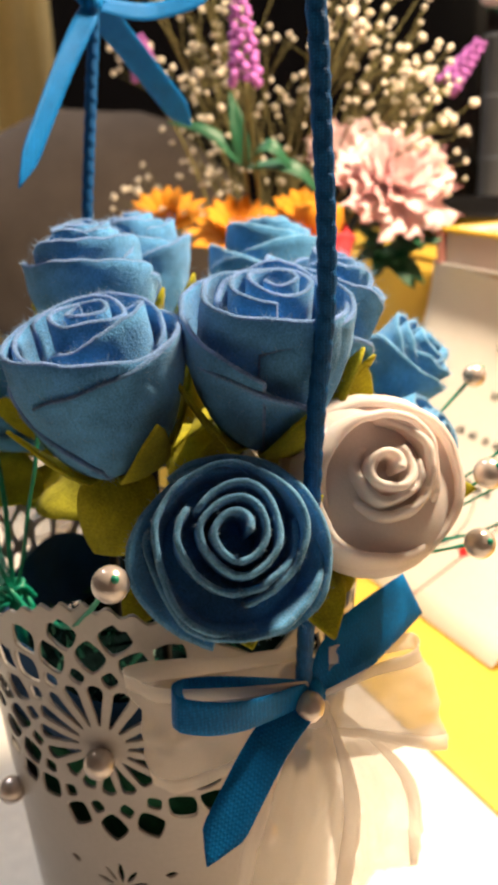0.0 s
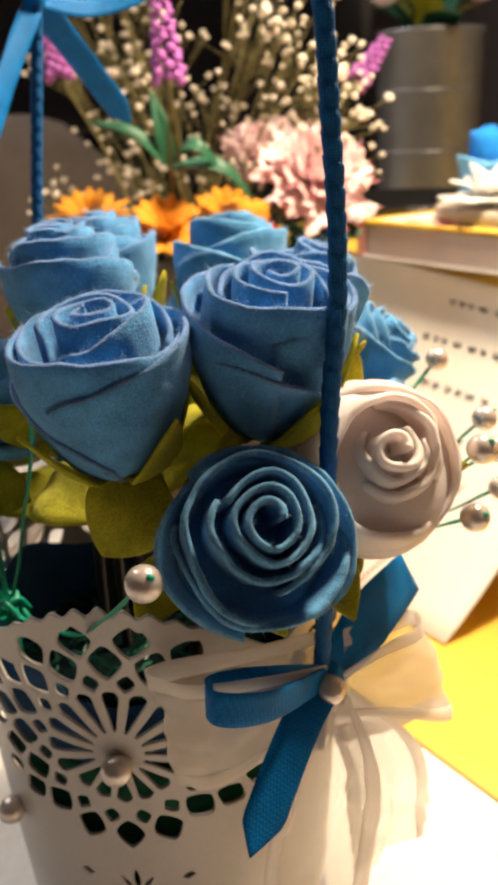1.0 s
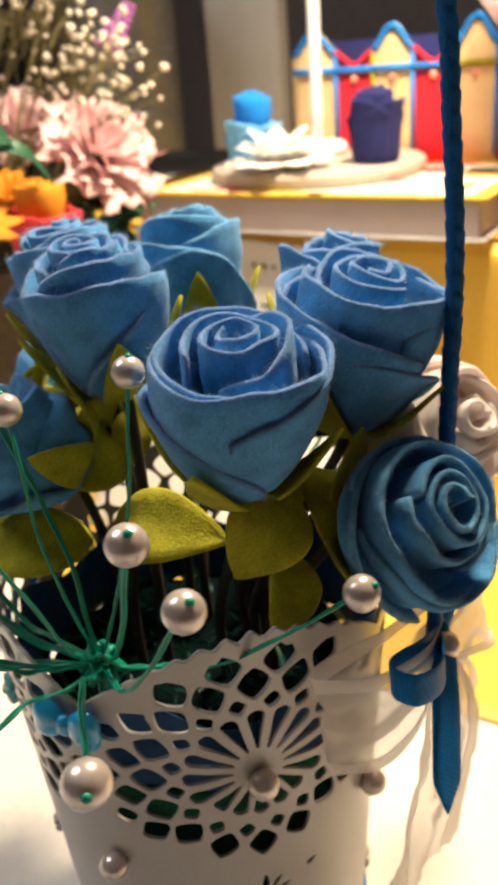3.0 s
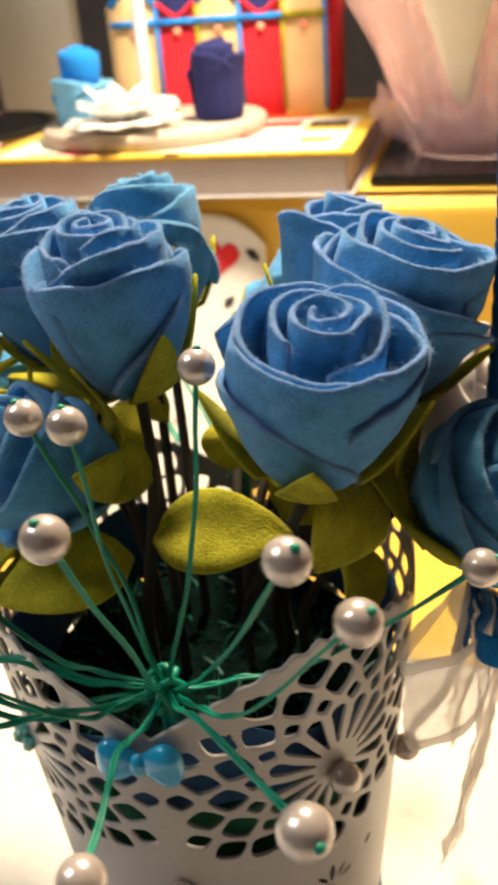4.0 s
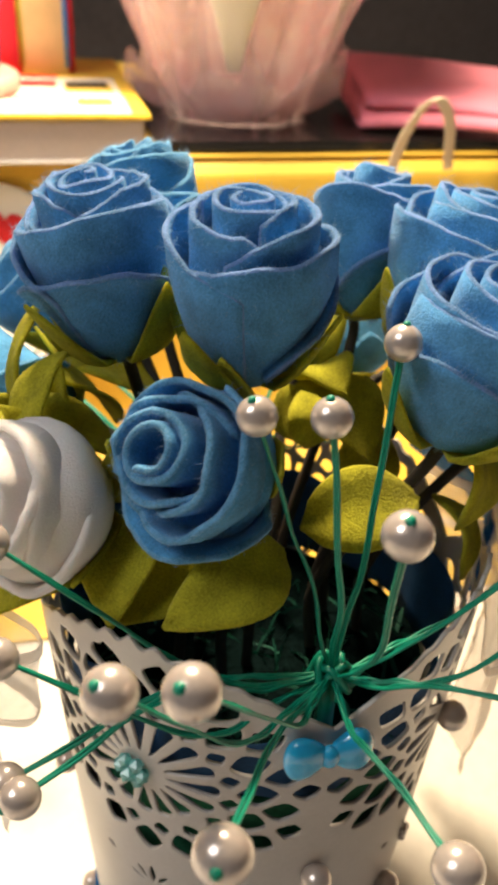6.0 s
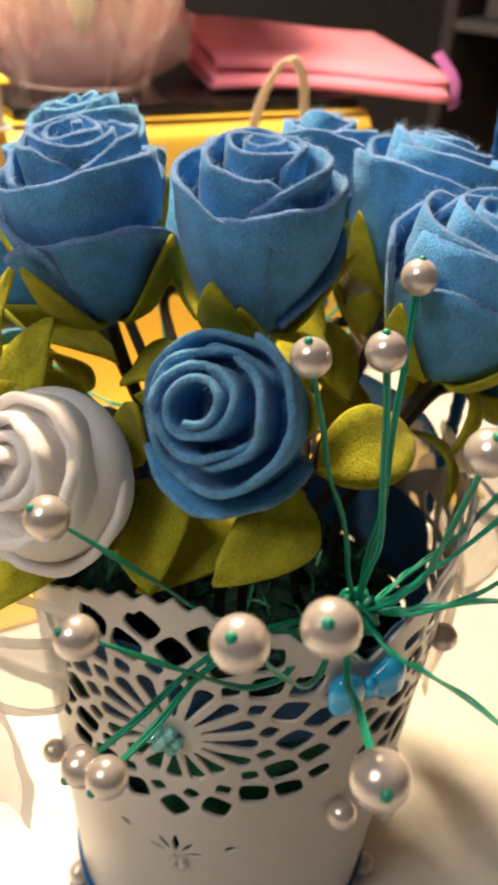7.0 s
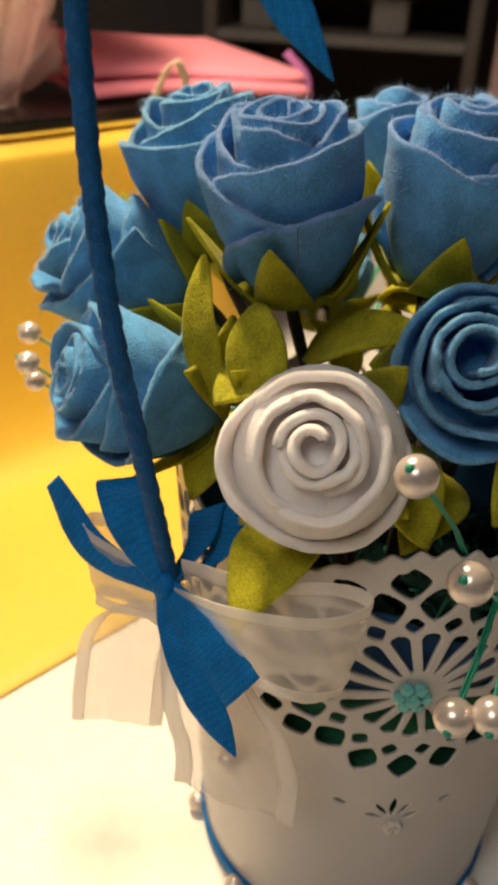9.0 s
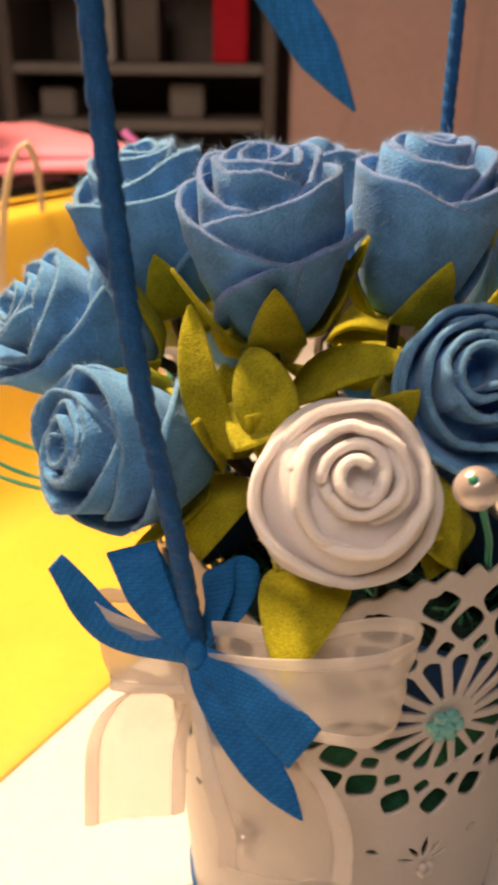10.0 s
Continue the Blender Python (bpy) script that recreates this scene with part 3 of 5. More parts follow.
    if calyx:
        for k in range(4):
            a = seed + k * math.pi / 2 + 0.4 * rnd.random()
            o = Vector((math.cos(a), math.sin(a), 0))
            bm = bmesh.new()
            cz = cup(0.30, R, R * 0.40) * 1.02

            def fn(u, v, o=o, cz=cz):
                w = 0.0145 * (1 - u ** 1.6) ** 0.9 + 0.0004
                q = 0.52 * u
                r = cup(q, R, R * 0.38) * 1.05 + 0.0010 + 0.0035 * max(0, u - 0.7)
                if u < 0.12:
                    r *= 0.25 + 6.2 * u
                x = (v - 0.5) * w / max(r, 0.003)
                return Vector((math.cos(x) * o.x - math.sin(x) * o.y, math.cos(x) * o.y + math.sin(x) * o.x, 0)) * r + Vector((0, 0, H * q - 0.0015))
            part("sepal", sheet(fn, 8, 4, 0.0011, bm=bm), M_GREEN, ob)
    inv = m.inverted()
    if foot is not None:
        c = base - axis * 0.03
        pts = spline([inv @ base, inv @ (base * 0.55 + c * 0.45), inv @ (Vector(foot) + Vector((0, 0, 0.03))), inv @ Vector(foot)], 16)
        part("stem", tube(bmesh.new(), pts, 0.0017, 8), M_STEM, ob, "stem wrapped in dark brown tape")
    for a, b, w, up in leaves:
        a, b, up = inv @ Vector(a), inv @ Vector(b), inv.to_3x3() @ Vector(up)
        part("leaf", felt_leaf(bmesh.new(), a, b, w, up), M_GREEN, ob, "olive green felt leaf")
    return ob


BL, VI, WH, SA = [M_BLUE, M_BLUE_EDGE], [M_VIOLET, M_VIOLET_EDGE], [M_WHITE_FELT, M_WHITE_FELT], [M_SATIN, M_SATIN]
UP = (0, 0, 1)
L_BLUE = "blue felt rose bud with rolled layered petals on a stem"
rose((-0.021, -0.003, 0.266), (-0.15, -0.05, 1), 0.0215, 0.044, "bud", VI, L_BLUE, 0.0, 1.3, (-0.012, -0.004, 0.12),
     [((-0.032, -0.022, 0.186), (-0.064, -0.009, 0.181), 0.019, (-0.7, -0.6, 0.9)), ((-0.018, -0.010, 0.198), (-0.034, 0.004, 0.207), 0.016, (-0.7, -0.5, 0.6)), ((0.006, -0.010, 0.192), (0.014, -0.004, 0.204), 0.013, (-0.6, -0.6, 0.5))])
rose((0.004, -0.057, 0.2512), (-0.05, -0.25, 1), 0.0245, 0.043, "bud", VI, "large blue felt rose bud with violet-edged petals", 0.0, 2.2, (0.004, -0.018, 0.12), layout="cupped", leaves=
     [((-0.026, -0.024, 0.1900), (0.002, -0.044, 0.1895), 0.020, (-0.5, -0.7, 1.0)), ((0.016, -0.050, 0.206), (0.0004, -0.0554, 0.1853), 0.022, (0.3, -0.7, 0.7))])
rose((0.048, -0.040, 0.2567), (0.12, -0.2, 1), 0.0250, 0.044, "bud", VI, "large blue felt rose bud with violet-edged petals", 0.0, 3.7, (0.018, -0.014, 0.12), layout="cupped", leaves=
     [((0.034, -0.032, 0.198), (0.026, -0.066, 0.186), 0.020, (0.2, -0.5, 1)), ((0.0175, -0.019, 0.1756), (0.0332, -0.0213, 0.1889), 0.018, (-0.5, -0.6, 0.6))])
rose((-0.022, 0.041, 0.264), (-0.15, 0.15, 1), 0.0220, 0.045, "bud", VI, L_BLUE, 0.0, 4.4, (-0.010, 0.014, 0.12),
     [((-0.02, 0.035, 0.19), (-0.050, 0.055, 0.205), 0.020, (-0.6, 0.2, 1)), ((-0.015, 0.03, 0.2), (-0.03, 0.0, 0.213), 0.014, (-0.5, 0, 1)), ((-0.045, 0.043, 0.200), (-0.026, 0.044, 0.220), 0.013, (-0.8, 0.3, 0.5)), ((-0.035, 0.052, 0.196), (-0.020, 0.057, 0.229), 0.009, (-0.7, 0.6, 0.4))])
rose((0.0244, 0.061, 0.260), (0.02, 0.25, 1), 0.0232, 0.044, "bud", BL, L_BLUE, 0.0, 5.9, (0.008, 0.016, 0.12),
     [((0.015, 0.04, 0.185), (-0.005, 0.07, 0.20), 0.020, (-0.4, 0.6, 1)), ((-0.0113, 0.0194, 0.1888), (-0.0007, 0.0266, 0.2051), 0.014, (-0.5, -0.6, 0.5)), ((0.0114, 0.0029, 0.192), (0.0232, -0.0056, 0.194), 0.016, (-0.4, -0.5, 0.8))])
rose((0.058, -0.003, 0.257), (0.3, 0.05, 1), 0.0190, 0.042, "bud", VI, L_BLUE, 0.0, 7.1, (0.018, 0.0, 0.12),
     [((0.030, 0.0, 0.20), (0.016, -0.016, 0.206), 0.018, (-0.5, -0.4, 0.8)), ((0.030, 0.0, 0.20), (0.012, -0.026, 0.19), 0.024, (-0.4, -0.6, 1))])
rose((0.048, -0.083, 0.209), (0.33, -0.78, 0.55), 0.0235, 0.034, "open", BL, "open blue felt rose with ringed petals leaning over the rim", 0.0, 0.4, (0.018, -0.028, 0.12), sag=0.0055, ecc=(0.0005, 0, 0), layout="ringed", leaves=
     [((0.020, -0.044, 0.180), (0.009, -0.058, 0.164), 0.014, (0, -1, 0.4))])
rose((-0.058, -0.001, 0.221), (-0.87, 0.16, 0.48), 0.0205, 0.034, "open", BL, "open blue felt rose with ringed petals facing outward", 0.0, 2.9, (-0.02, 0.0, 0.12), sag=0.0030, ecc=(0, -0.0025, 0), layout="layered", leaves=
     [((-0.03, -0.005, 0.175), (-0.060, 0.010, 0.170), 0.018, (-0.8, 0, 0.6))])
rose((-0.073, 0.036, 0.207), (-0.86, 0.22, 0.46), 0.0236, 0.036, "open", WH, "open white felt rose with soft rolled petals", 0.0, 5.2, (-0.022, 0.014, 0.12), sag=0.0045, layout="soft", leaves=
     [((-0.04, 0.03, 0.165), (-0.072, 0.050, 0.157), 0.020, (-0.6, 0.4, 0.7)), ((-0.04, 0.015, 0.187), (-0.064, 0.006, 0.174), 0.019, (-0.8, -0.2, 0.5))])
rose((0.078, -0.045, 0.212), (0.42, -0.74, 0.52), 0.0300, 0.036, "open", SA, "white satin rose with loose puffed petals", 0.0, 6.3, (0.022, -0.014, 0.12), sag=0.0045, layout="loose", leaves=
     [((0.05, -0.04, 0.175), (0.066, -0.06, 0.170), 0.018, (0.5, -0.6, 0.5))])
rose((0.083, 0.043, 0.223), (0.75, 0.05, 0.65), 0.0165, 0.036, "bud", BL, "small sky blue felt rose facing outward", 0.0, 8.3, (0.02, 0.012, 0.12))
rose((0.091, 0.010, 0.199), (0.9, -0.1, 0.30), 0.0208, 0.036, "bud", BL, "small sky blue felt rose facing outward", 0.0, 9.6, (0.02, 0.004, 0.12))
rose((0.012, 0.098, 0.225), (-0.1, 0.85, 0.5), 0.0208, 0.042, "bud", BL, L_BLUE, 0.0, 10.5, (0.004, 0.022, 0.12),
     [((0.0, 0.05, 0.185), (-0.028, 0.06, 0.208), 0.018, (-0.6, 0.2, 0.7))])
rose((-0.030, 0.092, 0.202), (-0.35, 0.88, 0.35), 0.0218, 0.042, "bud", BL, L_BLUE, 0.0, 11.8, (-0.008, 0.022, 0.12),
     [((-0.015, 0.045, 0.18), (-0.036, 0.06, 0.17), 0.018, (-0.6, 0.4, 0.6)), ((-0.012, 0.045, 0.185), (-0.024, 0.050, 0.215), 0.014, (-0.7, 0.3, 0.4))])


# ---- pearl sprays ----
def spray(name, knot, ends, label):
    ob = thing("pearl_spray", label, "pearl spray", "pearl sprays in the basket")
    K = Vector(knot)
    bm = bmesh.new()
    for k in range(5):
        a = k * 1.3
        tube(bm, spline([K + Vector((0.006 * math.cos(a), 0.006 * math.sin(a), -0.004)), K + Vector((0.003 * math.cos(a + 2), 0.003 * math.sin(a + 2), 0.004)),
                         K + Vector((-0.006 * math.cos(a), -0.006 * math.sin(a), -0.002))], 10), 0.0010, 6)
    tube(bm, [K, K + Vector((0, 0, -0.02))], 0.0022, 8)
    part("wire_knot", bm, M_WIRE, ob, "twisted green wire knot")
    for i, (x, y, z, r, *mid) in enumerate(ends):
        e = Vector((x, y, z))
        d = e - K
        c = K + d * 0.5 + Vector((0.004 * math.sin(i * 2.3), 0.004 * math.cos(i * 1.7), (-0.18 if not mid else mid[0]) * d.length))
        q = [K, K + (c - K) * 0.45 + Vector((0, 0, -0.002)), c, e]
        pts = spline(q, 34)
        w = Vector((-d.y, d.x, 0)).normalized() * 0.00040
        bm = bmesh.new()
        pts = [p + Vector((noise.noise(p * 40), noise.noise(p * 40 + Vector((5, 0, 0))), noise.noise(p * 40 + Vector((0, 5, 0))))) * 0.0026 * math.sin(math.pi * n / (len(pts) - 1)) for n, p in enumerate(pts)]
        tube(bm, [p + w + Vector((0, 0, 0.0004 * math.sin(n))) for n, p in enumerate(pts)], 0.00043, 6)
        tube(bm, [p - w for p in pts], 0.00043, 6)
        part("wire", bm, M_WIRE, ob)
        b = part("pearl", ball(bmesh.new(), e, r, 24), M_PEARL, ob)
        t = (pts[-1] - pts[-3]).normalized()
        bm = bmesh.new()
        ball(bm, e + t * r * 0.93, r * 0.24, 8)
        part("wire_end", bm, M_WIRE, b)
    return ob


spray("pearl_spray", (-0.036, -0.039, 0.158), [
    (0.020, -0.089, 0.196, 0.0044), (-0.018, -0.040, 0.240, 0.0042, 0.0), (-0.048, -0.037, 0.235, 0.0042, 0.02), (-0.052, -0.023, 0.233, 0.0042, 0.02),
    (-0.030, -0.086, 0.220, 0.0047), (-0.022, -0.096, 0.208, 0.0047), (-0.064, -0.059, 0.226, 0.0047), (-0.047, -0.1105, 0.186, 0.0050, 0.05), (-0.078, -0.082, 0.168, 0.0050, 0.02),
    (-0.100, -0.038, 0.210, 0.0050), (-0.103, -0.024, 0.205, 0.0050), (-0.110, -0.050, 0.190, 0.0050, -0.02), (-0.086, 0.018, 0.208, 0.0044),
    (-0.097, 0.008, 0.191, 0.0044), (-0.1003, 0.0069, 0.159, 0.0043, 0.12), (-0.1032, 0.0002, 0.162, 0.0043, 0.12)],
    "spray of cream pearls on twisted green wires")
spray("pearl_spray", (0.040, 0.035, 0.160), [
    (0.101, -0.022, 0.181, 0.0044), (0.1022, -0.0203, 0.2015, 0.0044), (0.0974, 0.0653, 0.2049, 0.0042), (0.112, 0.040, 0.190, 0.0044),
    (0.115, 0.028, 0.183, 0.0046), (0.118, 0.034, 0.166, 0.0044), (0.058, 0.115, 0.176, 0.0040), (0.040, 0.113, 0.173, 0.0040), (0.045, 0.112, 0.164, 0.0036)],
    "spray of cream pearls on green wires at the back")


# ---- bows ----
def ribbon_part(name, pts, sides, width, ob, material=None, n=26, thick=0.0005, label=""):
    bm = bmesh.new()
    strip(bm, spline(pts, n), sides, width, thick)
    return part(name, bm, material or M_RIBBON, ob, label)


b1 = thing("ribbon_bow", "blue satin ribbon bow tied at the foot of the handle", "bow")
K = Vector((0.0600, -0.0560, 0.1500))
ribbon_part("tail", [K, (0.052, -0.073, 0.145), (0.041, -0.094, 0.124)], [(0.87, 0.22, -0.35), (0.87, 0.22, -0.4), (0.87, 0.22, -0.4)], [0.007] + [0.011] * 7 + [0.0005], b1)
ribbon_part("loop", [K, (0.047, -0.0715, 0.1590), (0.034, -0.0775, 0.1605), (0.0310, -0.0840, 0.1625), (0.0355, -0.0885, 0.1625), (0.047, -0.0800, 0.1580), K], [(0.0, 0.15, 1)] * 3, [0.006, 0.0085, 0.009, 0.0085, 0.006], b1, n=44)
ribbon_part("tail", [K, (0.070, -0.042, 0.158), (0.083, -0.0185, 0.161)], [(-0.5, -0.15, 0.8), (-0.55, -0.15, 0.8), (-0.4, -0.1, 0.9)], [0.008, 0.015, 0.0175, 0.0165, 0.0145], b1)
bm = bmesh.new()
ball(bm, K, 0.0034, 14, (0.9, 0.9, 1.2))
part("knot", bm, M_RIBBON, b1)
part("pearl", ball(bmesh.new(), (0.0595, -0.0600, 0.1480), 0.0044, 20), M_PEARL, b1)

b2 = thing("ribbon_bow", "blue satin ribbon bow tied round the handle foot over organza", "bow")
K2 = Vector((-0.0570, 0.0665, 0.1580))
ribbon_part("tail", [K2, (-0.048, 0.084, 0.163), (-0.038, 0.0945, 0.1765)], [(-0.12, -0.64, 0.75)] * 3, [0.006, 0.0085, 0.009, 0.0085, 0.005], b2)
ribbon_part("loop", [K2, (-0.052, 0.074, 0.169), (-0.047, 0.0775, 0.1795), (-0.041, 0.077, 0.1785), (-0.044, 0.072, 0.168), K2], [(0.15, 0.95, -0.2)] * 3, [0.005, 0.010, 0.011, 0.010, 0.005], b2, n=40)
ribbon_part("loop", [K2, (-0.046, 0.058, 0.163), (-0.039, 0.0555, 0.169), (-0.040, 0.050, 0.166), (-0.046, 0.054, 0.158), K2], [(0.2, -0.9, 0.2)] * 3, [0.005, 0.009, 0.009, 0.005], b2, n=36)
ribbon_part("tail", [K2, (-0.070, 0.058, 0.1555), (-0.0805, 0.0485, 0.1465)], [(0.0, -0.62, 0.78)] * 3, [0.006, 0.010, 0.0115, 0.0115], b2)
ribbon_part("tail", [K2, (-0.072, 0.0615, 0.1475), (-0.0843, 0.0499, 0.1300)], [(0.05, -0.66, 0.70), (0.0, -0.80, 0.55), (0.0, -0.85, 0.5)], [0.006] + [0.0085] * 5 + [0.006, 0.0005], b2)
bm = bmesh.new()
ball(bm, K2, 0.0034, 14, (0.9, 0.9, 1.2))
part("knot", bm, M_RIBBON, b2)

b3 = thing("ribbon_bow", "bright blue satin ribbon bow hanging high on the handle", "bow")
K3 = Vector((-0.0465, 0.0815, 0.336))
ribbon_part("tail", [K3, (-0.053, 0.064, 0.312), (-0.060, 0.036, 0.274)], [(0.88, 0.23, -0.39), (0.5, 0.6, -0.5), (0.3, 0.75, -0.6)], [0.005] + [0.0075] * 7 + [0.0005], b3)
ribbon_part("tail", [K3, (-0.040, 0.108, 0.318), (-0.030, 0.141, 0.293)], [(0.74, 0.19, 0.64)] * 3, [0.006] + [0.0098] * 7 + [0.0005], b3)
ribbon_part("loop", [K3, (-0.030, 0.098, 0.334), (-0.010, 0.110, 0.342), (-0.018, 0.112, 0.356), (-0.036, 0.100, 0.350), K3], [(0.2, 0.5, 0.6), (0.1, 0.3, 0.8), (0.3, 0.4, 0.7)], [0.006, 0.010, 0.006], b3, n=34)
ribbon_part("loop", [K3, (-0.062, 0.066, 0.350), (-0.066, 0.052, 0.362), (-0.060, 0.064, 0.366), K3], [(0.5, 0.5, 0.4), (0.5, 0.5, 0.4)], [0.006, 0.009], b3, n=30)
bm = bmesh.new()
ball(bm, K3, 0.0038, 14)
part("knot", bm, M_RIBBON, b3)


def org_strip(ob, name, pts, sides, width, wob, seed):
    """A wide sheer strip with satin edging along both sides."""
    P = spline(pts, 26)
    sd = [Vector(s).normalized() for s in sides]

    def at(u, v):
        i = u * 26
        k = min(int(i), 25)
        p = P[k].lerp(P[k + 1], i - k)
        q = u * (len(sd) - 1)
        m = min(int(q), len(sd) - 2)
        s = sd[m].lerp(sd[m + 1], q - m).normalized()
        w = width[0] + (width[1] - width[0]) * math.sin(math.pi / 2 * min(1, u * 1.7))
        n = (P[min(k + 1, 26)] - P[max(k - 1, 0)]).cross(s)
        n = n.normalized() if n.length > 1e-9 else Vector((0, 0, 1))
        fold = wob * min(1, u * 2) * (0.8 * math.sin(v * 9 + seed + 2 * u) + 1.3 * noise.noise(Vector((u * 5, v * 5, seed))) + 0.9 * noise.noise(Vector((u * 13, v * 9, seed))))
        return p + s * (v - 0.5) * w + n * fold
    body = part(name, sheet(lambda u, v: at(u, 0.13 + 0.74 * v), 26, 16, 0.0002), M_ORGANZA, ob)
    for lo in (0.0, 0.865):
        bm = sheet(lambda u, v: at(u, lo + 0.135 * v), 26, 3, 0.00030)
        part("satin_edge", bm, M_ORGANZA_EDGE, body, "shiny satin edging")


o1 = thing("organza_bow", "sheer white organza bow with satin edging on the planter", "bow")
org_strip(o1, "loop", [(0.058, -0.058, 0.147), (0.044, -0.075, 0.150), (0.028, -0.080, 0.147), (0.0170, -0.072, 0.143), (0.020, -0.0675, 0.142), (0.038, -0.0635, 0.144), (0.057, -0.056, 0.146)],
          [(0.2, 0.05, 1), (-0.1, 0.0, 1), (-0.15, 0, 1), (0, 0, 1), (0.2, 0.1, 1)], (0.015, 0.037), 0.0010, 1)
org_strip(o1, "loop", [(0.062, -0.055, 0.143), (0.076, -0.047, 0.142), (0.087, -0.036, 0.136), (0.0915, -0.029, 0.134), (0.087, -0.025, 0.134), (0.074, -0.041, 0.139), (0.062, -0.052, 0.143)],
          [(0.2, 0.05, 1), (-0.2, 0.1, 1), (-0.3, 0.1, 1), (-0.25, 0.1, 1), (0.1, 0.1, 1)], (0.014, 0.035), 0.0010, 2)
org_strip(o1, "tail", [(0.060, -0.056, 0.142), (0.060, -0.064, 0.120), (0.056, -0.064, 0.088), (0.053, -0.060, 0.056)], [(0.9, 0.4, 0), (0.85, 0.5, 0)], (0.010, 0.034), 0.0018, 3)
org_strip(o1, "tail", [(0.062, -0.054, 0.142), (0.074, -0.046, 0.115), (0.077, -0.038, 0.088), (0.077, -0.034, 0.067)], [(0.8, 0.6, 0), (0.75, 0.65, 0)], (0.010, 0.030), 0.0016, 4)
bm = bmesh.new()
ball(bm, (0.059, -0.053, 0.143), 0.0055, 14, (1, 1, 1.3))
part("knot", bm, M_ORGANZA_EDGE, o1)

o2 = thing("organza_bow", "sheer white organza bow with satin edging under a blue bow", "bow")
org_strip(o2, "loop", [(-0.060, 0.063, 0.154), (-0.075, 0.051, 0.157), (-0.082, 0.034, 0.157), (-0.076, 0.0225, 0.155), (-0.068, 0.027, 0.153), (-0.063, 0.045, 0.150), (-0.058, 0.061, 0.152)],
          [(0.1, 0.2, 1), (0.0, -0.12, 1), (0.0, -0.15, 1), (0, -0.1, 1), (0.1, 0.1, 1)], (0.012, 0.029), 0.0006, 5)
org_strip(o2, "loop", [(-0.056, 0.066, 0.154), (-0.052, 0.077, 0.1555), (-0.046, 0.0855, 0.156), (-0.040, 0.084, 0.155), (-0.042, 0.075, 0.153), (-0.052, 0.066, 0.152)],
          [(0.1, 0.1, 1), (0.0, 0.1, 1), (0.0, 0.05, 1), (0, 0, 1), (0.1, 0.1, 1)], (0.014, 0.027), 0.0005, 6)
org_strip(o2, "tail", [(-0.053, 0.067, 0.150), (-0.046, 0.074, 0.138), (-0.042, 0.0785, 0.122), (-0.046, 0.081, 0.100)], [(0.15, 1, 0), (0.15, 1, 0)], (0.012, 0.026), 0.0008, 7)
org_strip(o2, "tail", [(-0.058, 0.062, 0.148), (-0.068, 0.054, 0.130), (-0.071, 0.049, 0.112), (-0.073, 0.049, 0.098)], [(-0.35, -0.93, 0.05), (-0.35, -0.93, -0.12)], (0.012, 0.033), 0.0009, 8)
bm = bmesh.new()
ball(bm, (-0.055, 0.064, 0.150), 0.0055, 14, (1, 1, 1.3))
part("knot", bm, M_ORGANZA_EDGE, o2)


# ---- things on the raised box ----
M_NAVY = mat("navy_felt", (0.012, 0.015, 0.10), 1.0, 0.2, 90, 1500, 0.4)
M_SKY = mat("pale_blue_felt", (0.16, 0.45, 0.75), 1.0, 0.1, 90, 1500, 0.4)
M_BRIGHT = mat("bright_blue_felt", (0.01, 0.22, 0.70), 1.0, 0.15, 90, 1500, 0.4)
M_WHITEF = mat("white_fabric_flower", (0.93, 0.92, 0.90), 0.9, 0.02, 90, 900, 0.1, glow=0.4)
M_REDF = mat("red_felt", (0.55, 0.015, 0.03), 1.0, 0.15, 60, 900, 0.4)
M_BEIGE = mat("beige_felt", (0.72, 0.52, 0.26), 1.0, 0.1, 60, 900, 0.4)
M_BLACK = mat("black_lacquer", (0.012, 0.011, 0.011), 0.2, 0.2, 20, 300, 0.05)
M_PINKF = mat("pink_felt", (0.95, 0.30, 0.42), 1.0, 0.08, 40, 900, 0.3, sheen=0.3, glow=0.25)
M_METAL = mat("brushed_metal", (0.20, 0.20, 0.205), 0.38, 0.2, 30, 400, 0.05, metal=0.45)
M_PINKC = organza("pink_cellophane", (0.97, 0.80, 0.81), 0.28)
M_PINKC.node_tree.nodes["Principled BSDF"].inputs["Roughness"].default_value = 0.10
M_CREAMR = mat("cream_satin_ribbon", (0.85, 0.70, 0.52), 0.4, 0.06, 60, 900, 0.1)

bk = thing("book", "thick book with white page edges and a yellow printed cover", "book")
B = BG
part("page_block", box(bmesh.new(), (-0.229, 0.302, 0.2005), (0.004, 0.525, 0.2215), 0.0008, B), mat("greyish_page_edges", (0.52, 0.44, 0.41), 0.8, 0.08, 40, 600, 0.2), bk, smooth=False)
part("cover", box(bmesh.new(), (-0.236, 0.3005, 0.2216), (0.008, 0.530, 0.2240), 0.0006, B), mat("yellow_printed_cover", (0.80, 0.55, 0.06), 0.4, 0.1, 60, 200, 0.02), bk, smooth=False)
part("cover", box(bmesh.new(), (-0.236, 0.3005, 0.1982), (0.008, 0.530, 0.2004), 0.0006, B), mat("white_back_cover", (0.75, 0.72, 0.70), 0.5), bk, smooth=False)
part("spine", box(bmesh.new(), (-0.2375, 0.3005, 0.1982), (-0.2310, 0.530, 0.2240), 0.0008, B), mat("dull_red_spine", (0.55, 0.25, 0.22), 0.5), bk, smooth=False)

